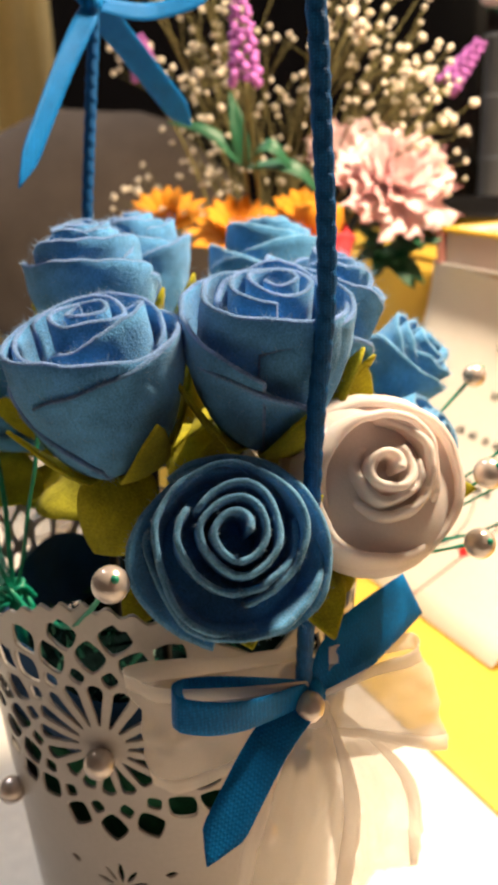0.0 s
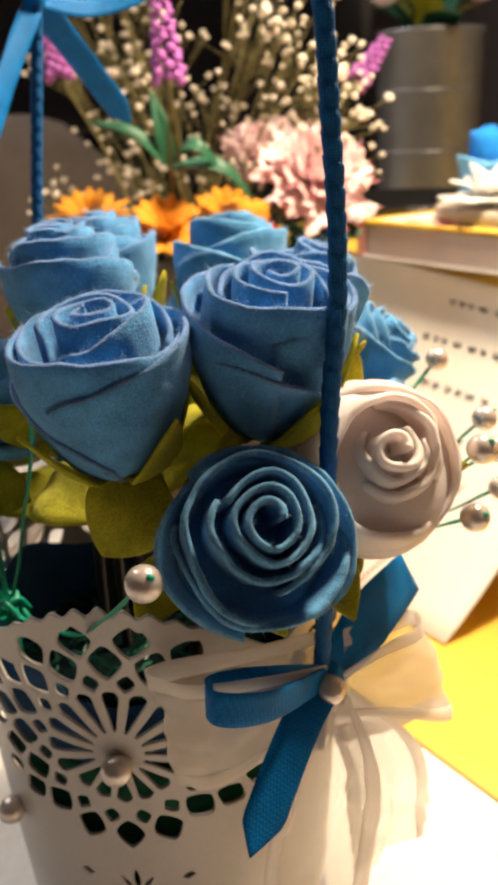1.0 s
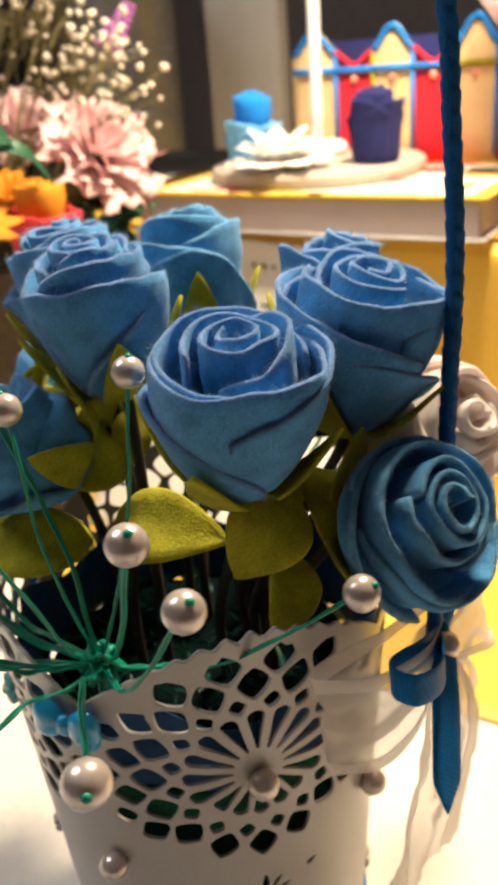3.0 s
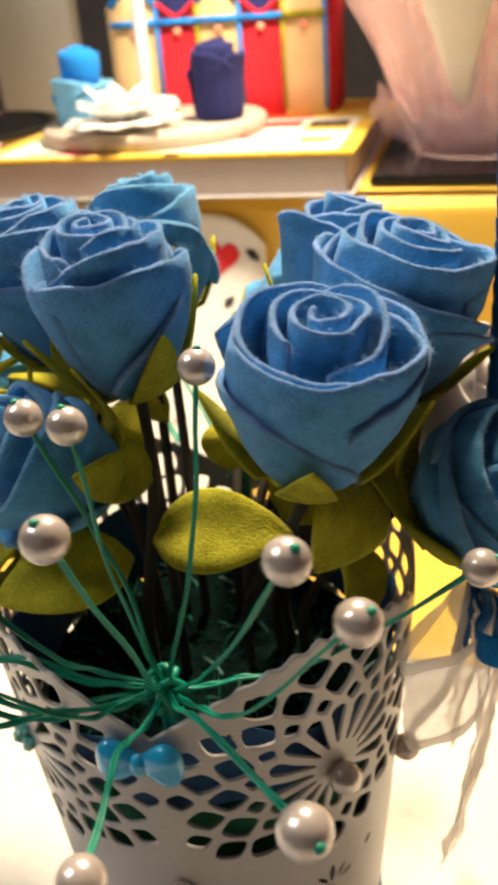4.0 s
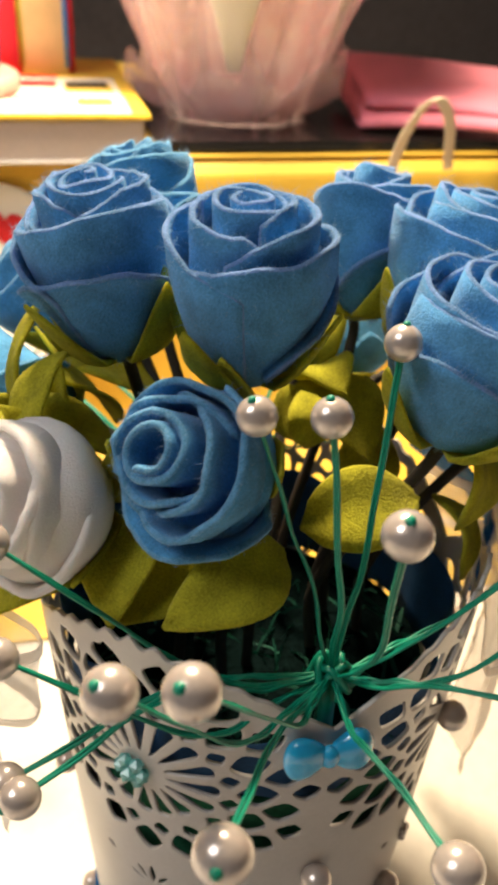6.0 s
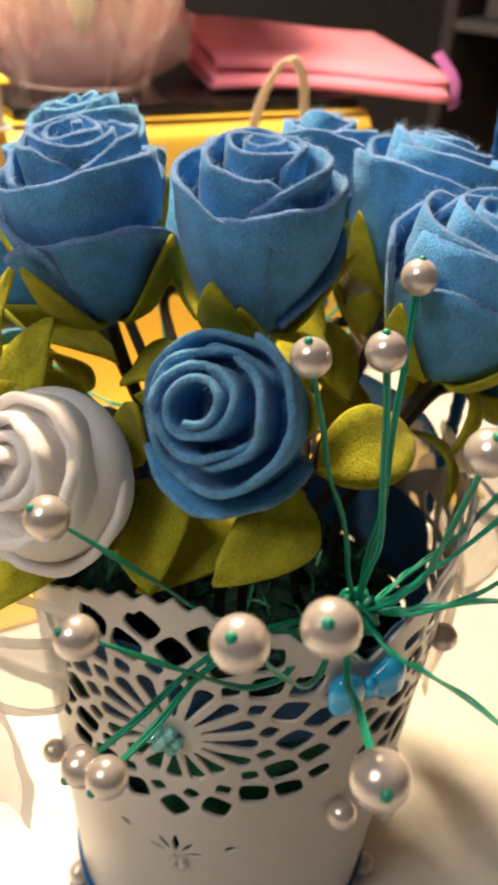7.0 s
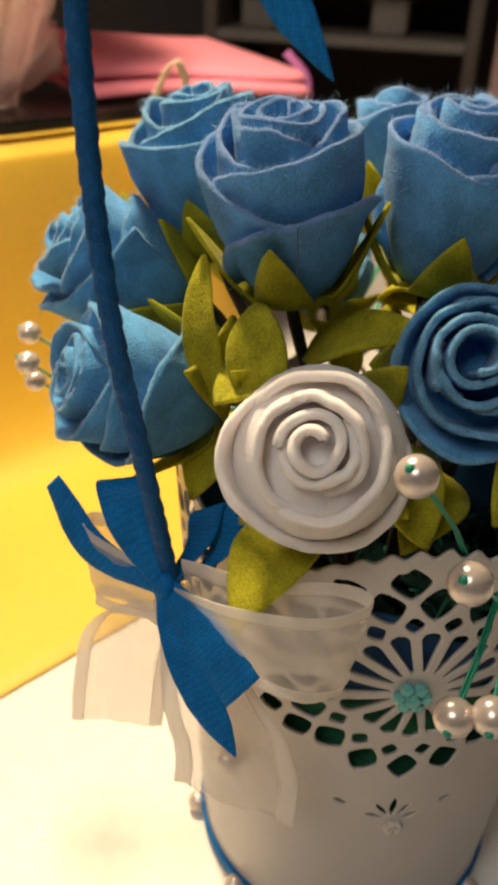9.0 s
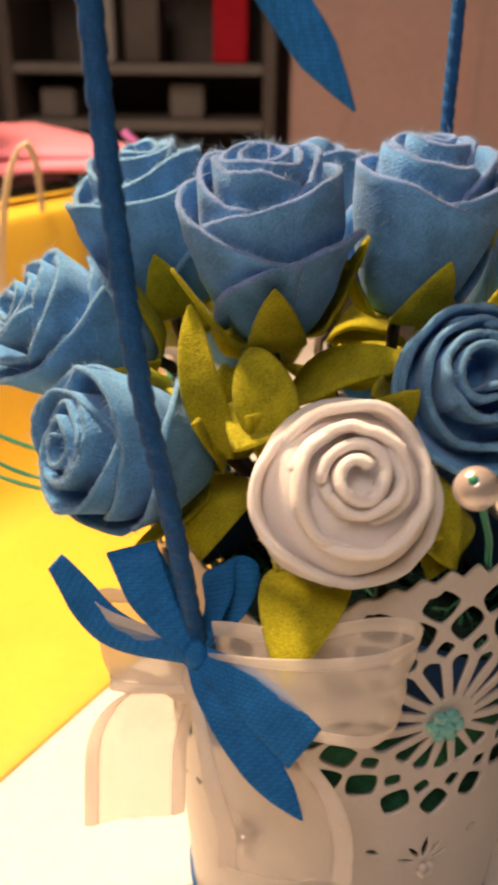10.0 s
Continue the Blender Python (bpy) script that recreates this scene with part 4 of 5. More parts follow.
M_PRINT = mat("white_print", (0.82, 0.78, 0.68), 0.4, 0.08, 60, 300, 0.02)
for nm, lo, hi, mt in (("printed_panel", (-0.222, 0.306, 0.22402), (-0.002, 0.430, 0.2243), M_PRINT), ("printed_band", (-0.085, 0.432, 0.22402), (-0.038, 0.446, 0.2243), M_RED),
                       ("printed_mark", (-0.035, 0.375, 0.22432), (-0.006, 0.405, 0.2246), M_YELLOW), ("printed_mark", (-0.060, 0.312, 0.22432), (-0.035, 0.316, 0.2246), M_YELLOW),
                       ("printed_mark", (-0.030, 0.330, 0.22432), (-0.010, 0.350, 0.2246), M_YELLOW), ("printed_mark", (-0.034, 0.388, 0.22462), (-0.008, 0.412, 0.2249), M_STEM), ("printed_mark", (-0.070, 0.395, 0.22432), (-0.040, 0.418, 0.2246), M_RED), ("printed_mark", (-0.150, 0.3065, 0.22432), (-0.090, 0.3095, 0.2246), M_YELLOW),
                       ("printed_mark", (-0.075, 0.352, 0.22432), (-0.058, 0.357, 0.2246), M_RED), ("printed_mark", (-0.105, 0.3005, 0.22405), (-0.096, 0.3055, 0.2246), M_STEM), ("printed_mark", (-0.200, 0.310, 0.22432), (-0.150, 0.316, 0.2246), M_RED)):
    part(nm, box(bmesh.new(), lo, hi, 0, B), mt, bk, smooth=False)
pl = thing("round_tray", "round grey-beige cardboard tray lying on the book", "tray")
part("disc", lathe(bmesh.new(), [(0.0001, 0.2245), (0.074, 0.2245), (0.076, 0.2260), (0.076, 0.2325), (0.074, 0.234), (0.0001, 0.234)], 64, bg(-0.138, 0.385, 0)), mat("grey_beige_card", (0.40, 0.35, 0.29), 0.6, 0.08, 30, 300, 0.1), pl)


def small_rose(name, c, R, H, m1, m2, label):
    ob = thing(name, label, "felt rose", "", Matrix.Translation(c))
    part("petal_roll", roll(2.3, R * 0.12, R * 0.66, H * 0.3, H * 1.04, H * 0.10, c[0] * 70, 0.0022, 0.20), m2, ob)
    for i in range(4):
        part("petal", petal(R * (0.8 + 0.06 * i), H, R * 0.75, i * 2.0, 2.7, (0.70 if m1 != m2 else 0.97) - 0.05 * i, 0.002, 0.0012, 0.10, i + c[0] * 50, 0.0016, 0.22), m1, ob)
    return ob


c = bg(-0.182, 0.370, 0.2342)
small_rose("felt_rose", c, 0.0225, 0.046, [M_SKY, M_SKY], [M_BRIGHT, M_BRIGHT], "felt rose with bright blue heart and pale blue petals")
c = bg(-0.088, 0.372, 0.2342)
small_rose("felt_rose", c, 0.0195, 0.046, [M_NAVY, M_NAVY], [M_NAVY, M_NAVY], "small navy blue felt rose on the tray")
wf = thing("fabric_flower", "bright white fabric flower lying on the tray", "flower", "", Matrix.Translation(bg(-0.142, 0.335, 0.2345)))
for ring, (n, r, lift, rise) in enumerate(((9, 0.038, 0.004, 0.002), (7, 0.031, 0.013, 0.004), (5, 0.022, 0.020, 0.006))):
    for k in range(n):
        a = 2 * math.pi * (k + 0.5 * ring) / n + 0.15 * math.sin(5 * k)
        d = Vector((math.cos(a), math.sin(a), 0))
        part("petal", felt_leaf(bmesh.new(), d * 0.003 + Vector((0, 0, rise)), d * r + Vector((0, 0, rise + lift)), r * 0.62, (0, 0, 1), -0.12, 0.003), M_WHITEF, wf)

M_CORALB = mat("coral_button", (0.75, 0.30, 0.20), 0.4)
hs = thing("toy_castle", "felt toy castle with red and beige striped walls and scalloped top", "toy", "", BG)
zt = 0.2245


def arch(bm, u0, u1, v, z0, peak, low, th):
    def fn(s, t):
        top = low + (peak - low) * (abs(math.sin(math.pi * s)) ** 1.5)
        return Vector((u0 + (u1 - u0) * s, v, z0 + (top - z0) * t))
    return sheet(fn, 14, 4, th, bm=bm)


cols = [M_BEIGE, M_REDF, M_BEIGE, M_REDF, M_BEIGE]
us = [-0.187, -0.152, -0.122, -0.091, -0.060, -0.030]
pk = [0.316, 0.293, 0.318, 0.292, 0.320]
for k in range(5):
    lw = 0.302
    part("panel", arch(bmesh.new(), us[k], us[k + 1], 0.452, zt, pk[k], lw, 0.004), cols[k], hs, "red felt panel" if cols[k] is M_REDF else "beige felt panel")
    bm = tube(bmesh.new(), [(us[k + 1], 0.449, zt + 0.004), (us[k + 1], 0.449, lw)], 0.0016, 6)
    part("piping", bm, M_BRIGHT if k % 2 == 0 else M_GREEN, hs)
    bm = bmesh.new()
    tube(bm, [(us[k] + (us[k + 1] - us[k]) * i / 10, 0.449, lw + (pk[k] - lw) * math.sin(math.pi * i / 10) ** 1.5) for i in range(11)], 0.002, 6)
    part("piping", bm, M_REDF if k % 2 else M_BRIGHT, hs)
    part("piping", tube(bmesh.new(), [(us[k], 0.4485, 0.290), (us[k + 1], 0.4485, 0.290)], 0.0022, 6), M_BRIGHT if k < 4 else M_GREEN, hs)
    part("button", ball(bmesh.new(), ((us[k] + us[k + 1]) / 2, 0.4485, 0.2835), 0.0030, 10, (1, 0.5, 1)), M_CORALB, hs)
part("side_wall", box(bmesh.new(), (-0.030, 0.452, zt), (-0.025, 0.51, 0.302), 0.001), M_REDF, hs)
part("side_wall", box(bmesh.new(), (-0.191, 0.452, zt), (-0.187, 0.51, 0.302), 0.001), M_BEIGE, hs)
part("back_wall", box(bmesh.new(), (-0.187, 0.506, zt), (-0.030, 0.51, 0.31), 0.001), M_NAVY, hs)

ty = tagged(finish("black_tray", box(bmesh.new(), (0.014, 0.326, 0.1982), (0.245, 0.56, 0.2045), 0.0015, B), M_BLACK, smooth=False), "flat black glossy tray on the yellow sheet", "tray")

# wrapped bouquet in pink cellophane
wr = thing("wrapped_bouquet", "bouquet wrapped in crinkled pink cellophane", "bouquet", "", Matrix.Translation(bg(0.081, 0.42, 0.2048)))


def wrapfn(k):
    def fn(u, v):
        a = u * 2 * math.pi
        r = 0.044 + 0.050 * v + 0.02 * v * v + 0.004 * k
        r *= 1 + 0.16 * noise.noise(Vector((math.cos(a) * 3 + k, math.sin(a) * 3, v * 1.5))) + 0.07 * noise.noise(Vector((math.cos(a) * 8, math.sin(a) * 8, v * 2 + k))) + 0.02 * noise.noise(Vector((math.cos(a) * 22, math.sin(a) * 22, v * 7 + k)))
        return (r * math.cos(a), r * math.sin(a), 0.0005 + 0.15 * v)
    return fn


part("wrap", sheet(wrapfn(0), 140, 26, 0.0003), M_PINKC, wr)
part("wrap", sheet(wrapfn(1), 30, 7, 0.0003), M_PINKC, wr, smooth=False)
part("film_skirt", sheet(lambda u, v: ((0.046 + 0.030 * v + 0.010 * noise.noise(Vector((math.cos(u * 6.283) * 5, math.sin(u * 6.283) * 5, v * 3)))) * math.cos(u * 6.28318),
                                       (0.046 + 0.030 * v + 0.010 * noise.noise(Vector((math.cos(u * 6.283) * 5, math.sin(u * 6.283) * 5, v * 3)))) * math.sin(u * 6.28318),
                                       0.0008 + 0.030 * v * (1 + 1.0 * noise.noise(Vector((math.cos(u * 6.283) * 6, math.sin(u * 6.283) * 6, 2))))), 60, 5, 0.0003), M_PINKC, wr, "crumpled film at the foot", smooth=False)
for a0, w, h0, h1 in ((3.62, 0.80, 0.034, 0.15), (4.6, 0.5, 0.05, 0.15), (5.6, 0.4, 0.06, 0.15)):
    part("folded_panel", sheet(lambda u, v: ((0.050 + 0.055 * (h0 + (h1 - h0) * v) / 0.15 * 1.15) * math.cos(a0 + w * (u - 0.5) * (0.15 + 0.85 * v)), (0.050 + 0.055 * (h0 + (h1 - h0) * v) / 0.15 * 1.15) * math.sin(a0 + w * (u - 0.5) * (0.15 + 0.85 * v)),
                                              h0 + (h1 - h0) * v), 4, 6, 0.0004), M_PAPER, wr, "white folded paper panel")
part("paper_lining", sheet(lambda u, v: (0.84 * wrapfn(3)(u, v)[0], 0.84 * wrapfn(3)(u, v)[1], 0.001 + 0.15 * v), 48, 12, 0.0006), mat("pale_pink_tissue", (0.93, 0.70, 0.70), 0.5, 0.10, 18, 120, 0.4, 0.003, tint=(0.96, 0.90, 0.88), glow=0.45), wr)

pf = thing("folded_felt", "folded sheets of pink felt", "felt", "", BG)
for k in range(2):
    zk = 0.2055 + 0.0085 * k

    def fn(u, v, zk=zk, k=k):
        # one sheet folded back over itself
        w = 2 * v - 1
        z = zk + 0.0038 * (1 if w > 0 else -1) * (1 - max(0.0, 1 - abs(w) * 7) ** 2) ** 0.5 + 0.0038
        return Vector((0.150 + 0.150 * u + 0.006 * k + 0.02 * abs(w), 0.350 + 0.13 * abs(w) + 0.01 * k - 0.05 * u, z + 0.003 * math.sin(u * 4 + k) + 0.012 * abs(w)))
    part("sheet", sheet(fn, 14, 40, 0.0015), M_PINKF, pf)

lp = thing("cream_ribbon", "cream satin ribbon loop hanging over the yellow box edge", "ribbon")
bm = bmesh.new()
strip(bm, spline([bg(0.150, 0.308, 0.135), bg(0.152, 0.306, 0.175), bg(0.160, 0.304, 0.212), bg(0.176, 0.305, 0.233), bg(0.190, 0.309, 0.220), bg(0.195, 0.312, 0.190)], 30),
      [BG.to_3x3() @ Vector((1, 0.3, 0)), BG.to_3x3() @ Vector((1, 0.2, 0.3)), BG.to_3x3() @ Vector((1, 0.4, 0))], 0.0085, 0.0004)
part("loop", bm, M_CREAMR, lp)

# letter: white card leaning on the yellow face, and its lower sheet
ct = thing("handwritten_card", "white handwritten letter card with red hearts leaning on the yellow face", "card", "", BG)


def cardfn(u, v):
    uu = -0.250 + 0.202 * u
    u = (u - 0.188) / 0.812
    top = 0.196 - 0.012 * u - 0.016 * max(0, u - 0.82) ** 2 / 0.0324
    d = (1 - v)
    return Vector((uu - 0.022 * d ** 3 * max(0, u - 0.5), 0.3095 - 0.100 * d ** 2.2, 0.0032 + (top - 0.003) * (1 - d ** 1.25)))


part("sheet", sheet(cardfn, 24, 20, 0.0006), M_PAPER, ct)

# writing and hearts on the card
def on_card(u, v, lift=0.0007):
    u = 0.188 + 0.812 * u
    p = Vector(cardfn(u, v))
    du = Vector(cardfn(min(1, u + 0.01), v)) - p
    dv = Vector(cardfn(u, min(1, v + 0.01))) - p
    n = du.cross(dv).normalized()
    if n.y > 0:
        n = -n
    return p + n * lift, du.normalized(), dv.normalized()


def heart(u, v, r):
    bm = bmesh.new()
    p, a, b = on_card(u, v, 0.0010)
    vs = []
    for k in range(28):
        t = 2 * math.pi * k / 28
        x = 16 * math.sin(t) ** 3 / 16
        y = (13 * math.cos(t) - 5 * math.cos(2 * t) - 2 * math.cos(3 * t) - math.cos(4 * t)) / 16
        vs.append(bm.verts.new(p + a * x * r + b * y * r))
    f = bm.faces.new(vs)
    e = bmesh.ops.extrude_face_region(bm, geom=[f])
    bmesh.ops.translate(bm, verts=[q for q in e["geom"] if isinstance(q, bmesh.types.BMVert)], vec=-a.cross(b) * 0.0004)
    part("heart", bm, M_RED, ct, "small red drawn heart", smooth=False)


heart(0.83, 0.80, 0.0115)
heart(0.55, 0.16, 0.0050)
rn = random.Random(4)
for row, (v, u0, u1) in enumerate([(0.86, 0.36, 0.60), (0.70, 0.25, 0.62), (0.55, 0.30, 0.66), (0.42, 0.2, 0.66), (0.30, 0.25, 0.5)]):
    u = u0
    while u < u1:
        w = 0.018 + 0.03 * rn.random()
        bm = sheet(lambda s, t: on_card(u + w * s * 0.95, v + 0.012 * (t - 0.5) + 0.010 * math.sin(14 * s + row))[0], 6, 1, 0.0003)
        part("writing_bar", bm, M_INK, ct, "dark handwriting", smooth=False)
        u += w + 0.018 + 0.02 * rn.random()
for u, v in ((0.945, 0.87), (0.955, 0.86), (0.70, 0.92), (0.86, 0.64), (0.89, 0.60)):
    bm = sheet(lambda s, t: on_card(min(1, u + 0.035 * (s - 0.5)), v + 0.03 * (t - 0.5) + 0.02 * (s - 0.5))[0], 5, 2, 0.0003)
    part("ink_mark", bm, M_INK, ct, smooth=False)
bm = bmesh.new()
pts = [on_card(0.36 + 0.12 * math.cos(a), 0.22 + 0.09 * math.sin(a))[0] for a in (k * math.pi / 20 for k in range(41))]
part("drawn_ring", tube(bm, pts, 0.0004, 5, False), M_INK, ct)
bm = tube(bmesh.new(), [on_card(0.45 + 0.25 * k / 8, 0.02 + 0.3 * k / 8)[0] for k in range(9)], 0.0005, 5)
part("drawn_line", bm, mat("dull_red_pencil", (0.45, 0.10, 0.10), 0.8), ct)

# ---- flower arrangement beside the raised box ----
M_LEAFD = mat("dark_green_leaf", (0.012, 0.10, 0.045), 0.5, 0.25, 60, 700, 0.2, glow=0.1)
M_ORANGE = mat("orange_petal", (0.80, 0.33, 0.015), 0.8, 0.15, 80, 900, 0.2, glow=0.2)
M_CORAL = mat("coral_red_felt", (0.75, 0.06, 0.08), 0.9, 0.12, 80, 900, 0.3)
M_CARN = mat("pink_carnation_petal", (0.95, 0.62, 0.63), 0.8, 0.05, 90, 900, 0.3, tint=(0.97, 0.90, 0.89), glow=0.35)
M_CARN_EDGE = mat("deep_pink_petal_edge", (0.86, 0.34, 0.42), 0.8, 0.15, 90, 900, 0.3, glow=0.3)
M_LAV = mat("lavender_bloom", (0.42, 0.13, 0.45), 0.9, 0.2, 120, 900, 0.4)
M_BREATH = mat("cream_dried_bloom", (0.82, 0.74, 0.62), 0.9, 0.15, 120, 900, 0.4, glow=0.2)
M_TWIG = mat("olive_twig", (0.14, 0.12, 0.04), 0.8, 0.2, 90, 600, 0.2)
AC = Vector((-0.045, 0.365, 0.0))
vs_ = thing("flower_vase", "dark wicker pot holding a mixed flower arrangement", "vase", "", Matrix.Translation(AC + Vector((0, 0, 0.0018))))
bm = lathe(bmesh.new(), [(0.0001, 0.0), (0.038, 0.0), (0.040, 0.003), (0.050, 0.19), (0.052, 0.192), (0.048, 0.194), (0.046, 0.18), (0.0001, 0.178)], 48)
part("body", bm, mat("dark_wicker", (0.05, 0.035, 0.02), 0.8, 0.4, 60, 300, 0.5), vs_)


def flower(name, label, cat, head, foot=None, m=None):
    ob = thing(name, label, cat, "flowers in the arrangement")
    head = Vector(head)
    foot = Vector(foot) if foot else AC + Vector(((head.x - AC.x) * 0.3, (head.y - AC.y) * 0.3, 0.17))
    part("stem", tube(bmesh.new(), spline([foot, foot.lerp(head, 0.5) + Vector((0, 0, 0.02)), head], 12), 0.0013, 6), M_TWIG, ob)
    return ob


def carnation(c, axis, R, seed, label):
    ob = flower("carnation", label, "carnation", c)
    m = Matrix.Translation(c) @ rot_to(axis)
    rr = random.Random(seed)
    for ring, (n, el) in enumerate(((7, 0.12), (6, 0.48), (5, 0.85), (3, 1.2))):
        for k in range(n):
            a = 2 * math.pi * (k + 0.5 * (ring % 2)) / n + 0.3 * rr.random()
            e = el + 0.15 * rr.random()
            L = R * (1 - 0.10 * ring) * (0.9 + 0.2 * rr.random())
            ph = rr.random() * 9

            def fn(u, v, a=a, e=e, L=L, ph=ph):
                w = (v - 0.5) * 2.3 * (0.25 + 0.75 * u) * L * 0.70
                ru = 0.10 * L * u * u * math.sin(v * 16 + ph) + 0.04 * L * u * math.sin(v * 37 + ph)
                rad = L * u * (1 + 0.06 * math.sin(v * 40 + ph) * (u > 0.95))
                x, z = rad * math.cos(e), rad * math.sin(e) + ru
                return m @ Vector((x * math.cos(a) - w * math.sin(a), x * math.sin(a) + w * math.cos(a), z))
            bm = sheet(fn, 8, 20, 0.0005, True)
            part("petal", bm, [M_CARN, M_CARN_EDGE], ob)
    bm = lathe(bmesh.new(), [(0.002, -0.028), (0.007, -0.022), (0.009, -0.008), (0.014, 0.0)], 14)
    bmesh.ops.transform(bm, matrix=m, verts=bm.verts)
    part("calyx", bm, M_LEAFD, ob)
    return ob


carnation(Vector((0.040, 0.350, 0.252)), (0.35, -0.55, 0.62), 0.036, 3, "large pink carnation with ruffled deeper pink edges")
carnation(Vector((0.000, 0.43, 0.268)), (0.1, -0.6, 0.6), 0.028, 8, "pale pink carnation half behind the larger one")


def daisy(c, axis, R, n, mt, label):
    ob = flower("orange_flower", label, "flower", c)
    m = Matrix.Translation(c) @ rot_to(axis)
    for ring in range(2):
        for k in range(n):
            a = 2 * math.pi * (k + 0.5 * ring) / n
            d = Vector((math.cos(a), math.sin(a), 0))
            e = 0.25 + 0.5 * ring
            p0, p1 = m @ (d * 0.004), m @ (d * R * (1 - 0.25 * ring) * math.cos(e) + Vector((0, 0, R * math.sin(e) * 0.9)))
            part("petal", felt_leaf(bmesh.new(), p0, p1, R * 0.42, m.to_3x3() @ Vector((0, 0, 1)), -0.2, 0.003, 0.0008), mt, ob)
    return ob


daisy(Vector((-0.050, 0.285, 0.226)), (0.1, -0.4, 0.9), 0.034, 11, M_ORANGE, "orange sunflower with pointed petals")
daisy(Vector((-0.105, 0.310, 0.232)), (-0.1, -0.4, 0.9), 0.032, 11, M_ORANGE, "orange sunflower with pointed petals")
daisy(Vector((-0.020, 0.345, 0.230)), (0.1, -0.5, 0.8), 0.028, 10, M_ORANGE, "orange sunflower with pointed petals")
small_rose("coral_rose", Vector((-0.004, 0.312, 0.205)), 0.026, 0.040, [M_CORAL, M_CORAL], [M_ORANGE, M_ORANGE], "coral red felt rose with an orange heart")


def lavender(c0, c1, label):
    ob = flower("lavender", label, "lavender", c0)
    c0, c1 = Vector(c0), Vector(c1)
    rr = random.Random(int(c0.x * 9000))
    bm = bmesh.new()
    d = (c1 - c0).normalized()
    o = d.orthogonal()
    for k in range(46):
        t = k / 46
        q = Matrix.Rotation(k * 2.4, 3, d) @ o
        bmesh.ops.create_icosphere(bm, subdivisions=1, radius=0.0030 * (1.1 - 0.5 * t), matrix=Matrix.Translation(c0.lerp(c1, t) + q * (0.0052 * (1.05 - 0.6 * t))))
    tagged(part("bloom", bm, M_LAV, ob), kind="stuff")
    return ob


lavender((-0.034, 0.256, 0.315), (-0.037, 0.256, 0.366), "purple lavender spike standing upright")
lavender((0.070, 0.425, 0.316), (0.092, 0.437, 0.345), "purple lavender spike leaning over")
lavender((-0.120, 0.330, 0.325), (-0.125, 0.332, 0.350), "purple lavender spike in shade")

fl = thing("foliage_sprig", "dark green arching leaves of the arrangement", "leaves", "", Matrix.Identity(4))
lb = Vector((-0.045, 0.292, 0.268))
for tip, mid in (((-0.090, 0.282, 0.296), 0.010), ((-0.012, 0.290, 0.262), 0.020), ((-0.052, 0.288, 0.312), 0.004), ((0.005, 0.30, 0.245), 0.016)):
    part("leaf", felt_leaf(bmesh.new(), lb, tip, 0.010, (0.1, -0.6, 0.8), 0.2, mid, 0.0006), M_LEAFD, fl)
part("stem", tube(bmesh.new(), [AC + Vector((0, -0.03, 0.17)), lb, (-0.034, 0.256, 0.315)], 0.0012, 6), M_TWIG, fl)
rr = random.Random(12)
for k in range(16):
    b0 = Vector((0.030 + 0.02 * rr.random(), 0.345 + 0.02 * rr.random(), 0.205))
    t = b0 + Vector((0.055 * (rr.random() - 0.35), -0.035 * rr.random(), -0.02 + 0.05 * rr.random()))
    part("leaf", felt_leaf(bmesh.new(), b0, t, 0.013, (0, -0.5, 0.8), 0.2, 0.006, 0.0006), M_LEAFD, fl)
part("stem", tube(bmesh.new(), [AC + Vector((0.03, -0.01, 0.17)), (0.035, 0.35, 0.20)], 0.0012, 6), M_TWIG, fl)

# dried baby's breath: many small blooms on fine twigs
bb = thing("dried_blossom_cloud", "cloud of small cream dried blossoms on fine twigs", "dried flowers")
bm, tw = bmesh.new(), bmesh.new()
rr = random.Random(5)
for k in range(54):
    a = rr.uniform(-0.4, 3.9)
    rad = rr.uniform(0.03, 0.125)
    e = AC + Vector((0.012 + rad * math.cos(a) * 1.12, -0.02 + rad * math.sin(a) * 0.8, rr.uniform(0.245, 0.390) - 0.35 * max(0, rad - 0.06)))
    f = AC + Vector((rr.uniform(-0.02, 0.02), rr.uniform(-0.02, 0.02), 0.175))
    pts = spline([f, f.lerp(e, 0.55) + Vector((0, 0, 0.012)), e], 8)
    tube(tw, pts, [0.0007 - 0.00005 * i for i in range(9)], 5)
    for j in range(rr.randint(6, 11)):
        c = e + Vector((rr.gauss(0, 0.013), rr.gauss(0, 0.013), rr.gauss(0, 0.011)))
        tube(tw, [pts[rr.randint(5, 7)], c], 0.0003, 4)
        r0 = rr.uniform(0.0017, 0.0031)
        n0 = len(bm.verts)
        mm = Matrix.Translation(c) @ Euler((rr.random() * 6, rr.random() * 6, 0)).to_matrix().to_4x4() @ Matrix.Diagonal((1, rr.uniform(0.75, 1), rr.uniform(0.75, 1.1), 1))
        bmesh.ops.create_icosphere(bm, subdivisions=2 if r0 > 0.003 else 1, radius=r0, matrix=mm)
for v in bm.verts:
    v.co += Vector((noise.noise(v.co * 700), noise.noise(v.co * 700 + Vector((9, 0, 0))), noise.noise(v.co * 700 + Vector((0, 9, 0))))) * 0.0006
tagged(part("blossom", bm, M_BREATH, bb, smooth=False), kind="stuff")
tagged(part("twig", tw, M_TWIG, bb), kind="stuff")

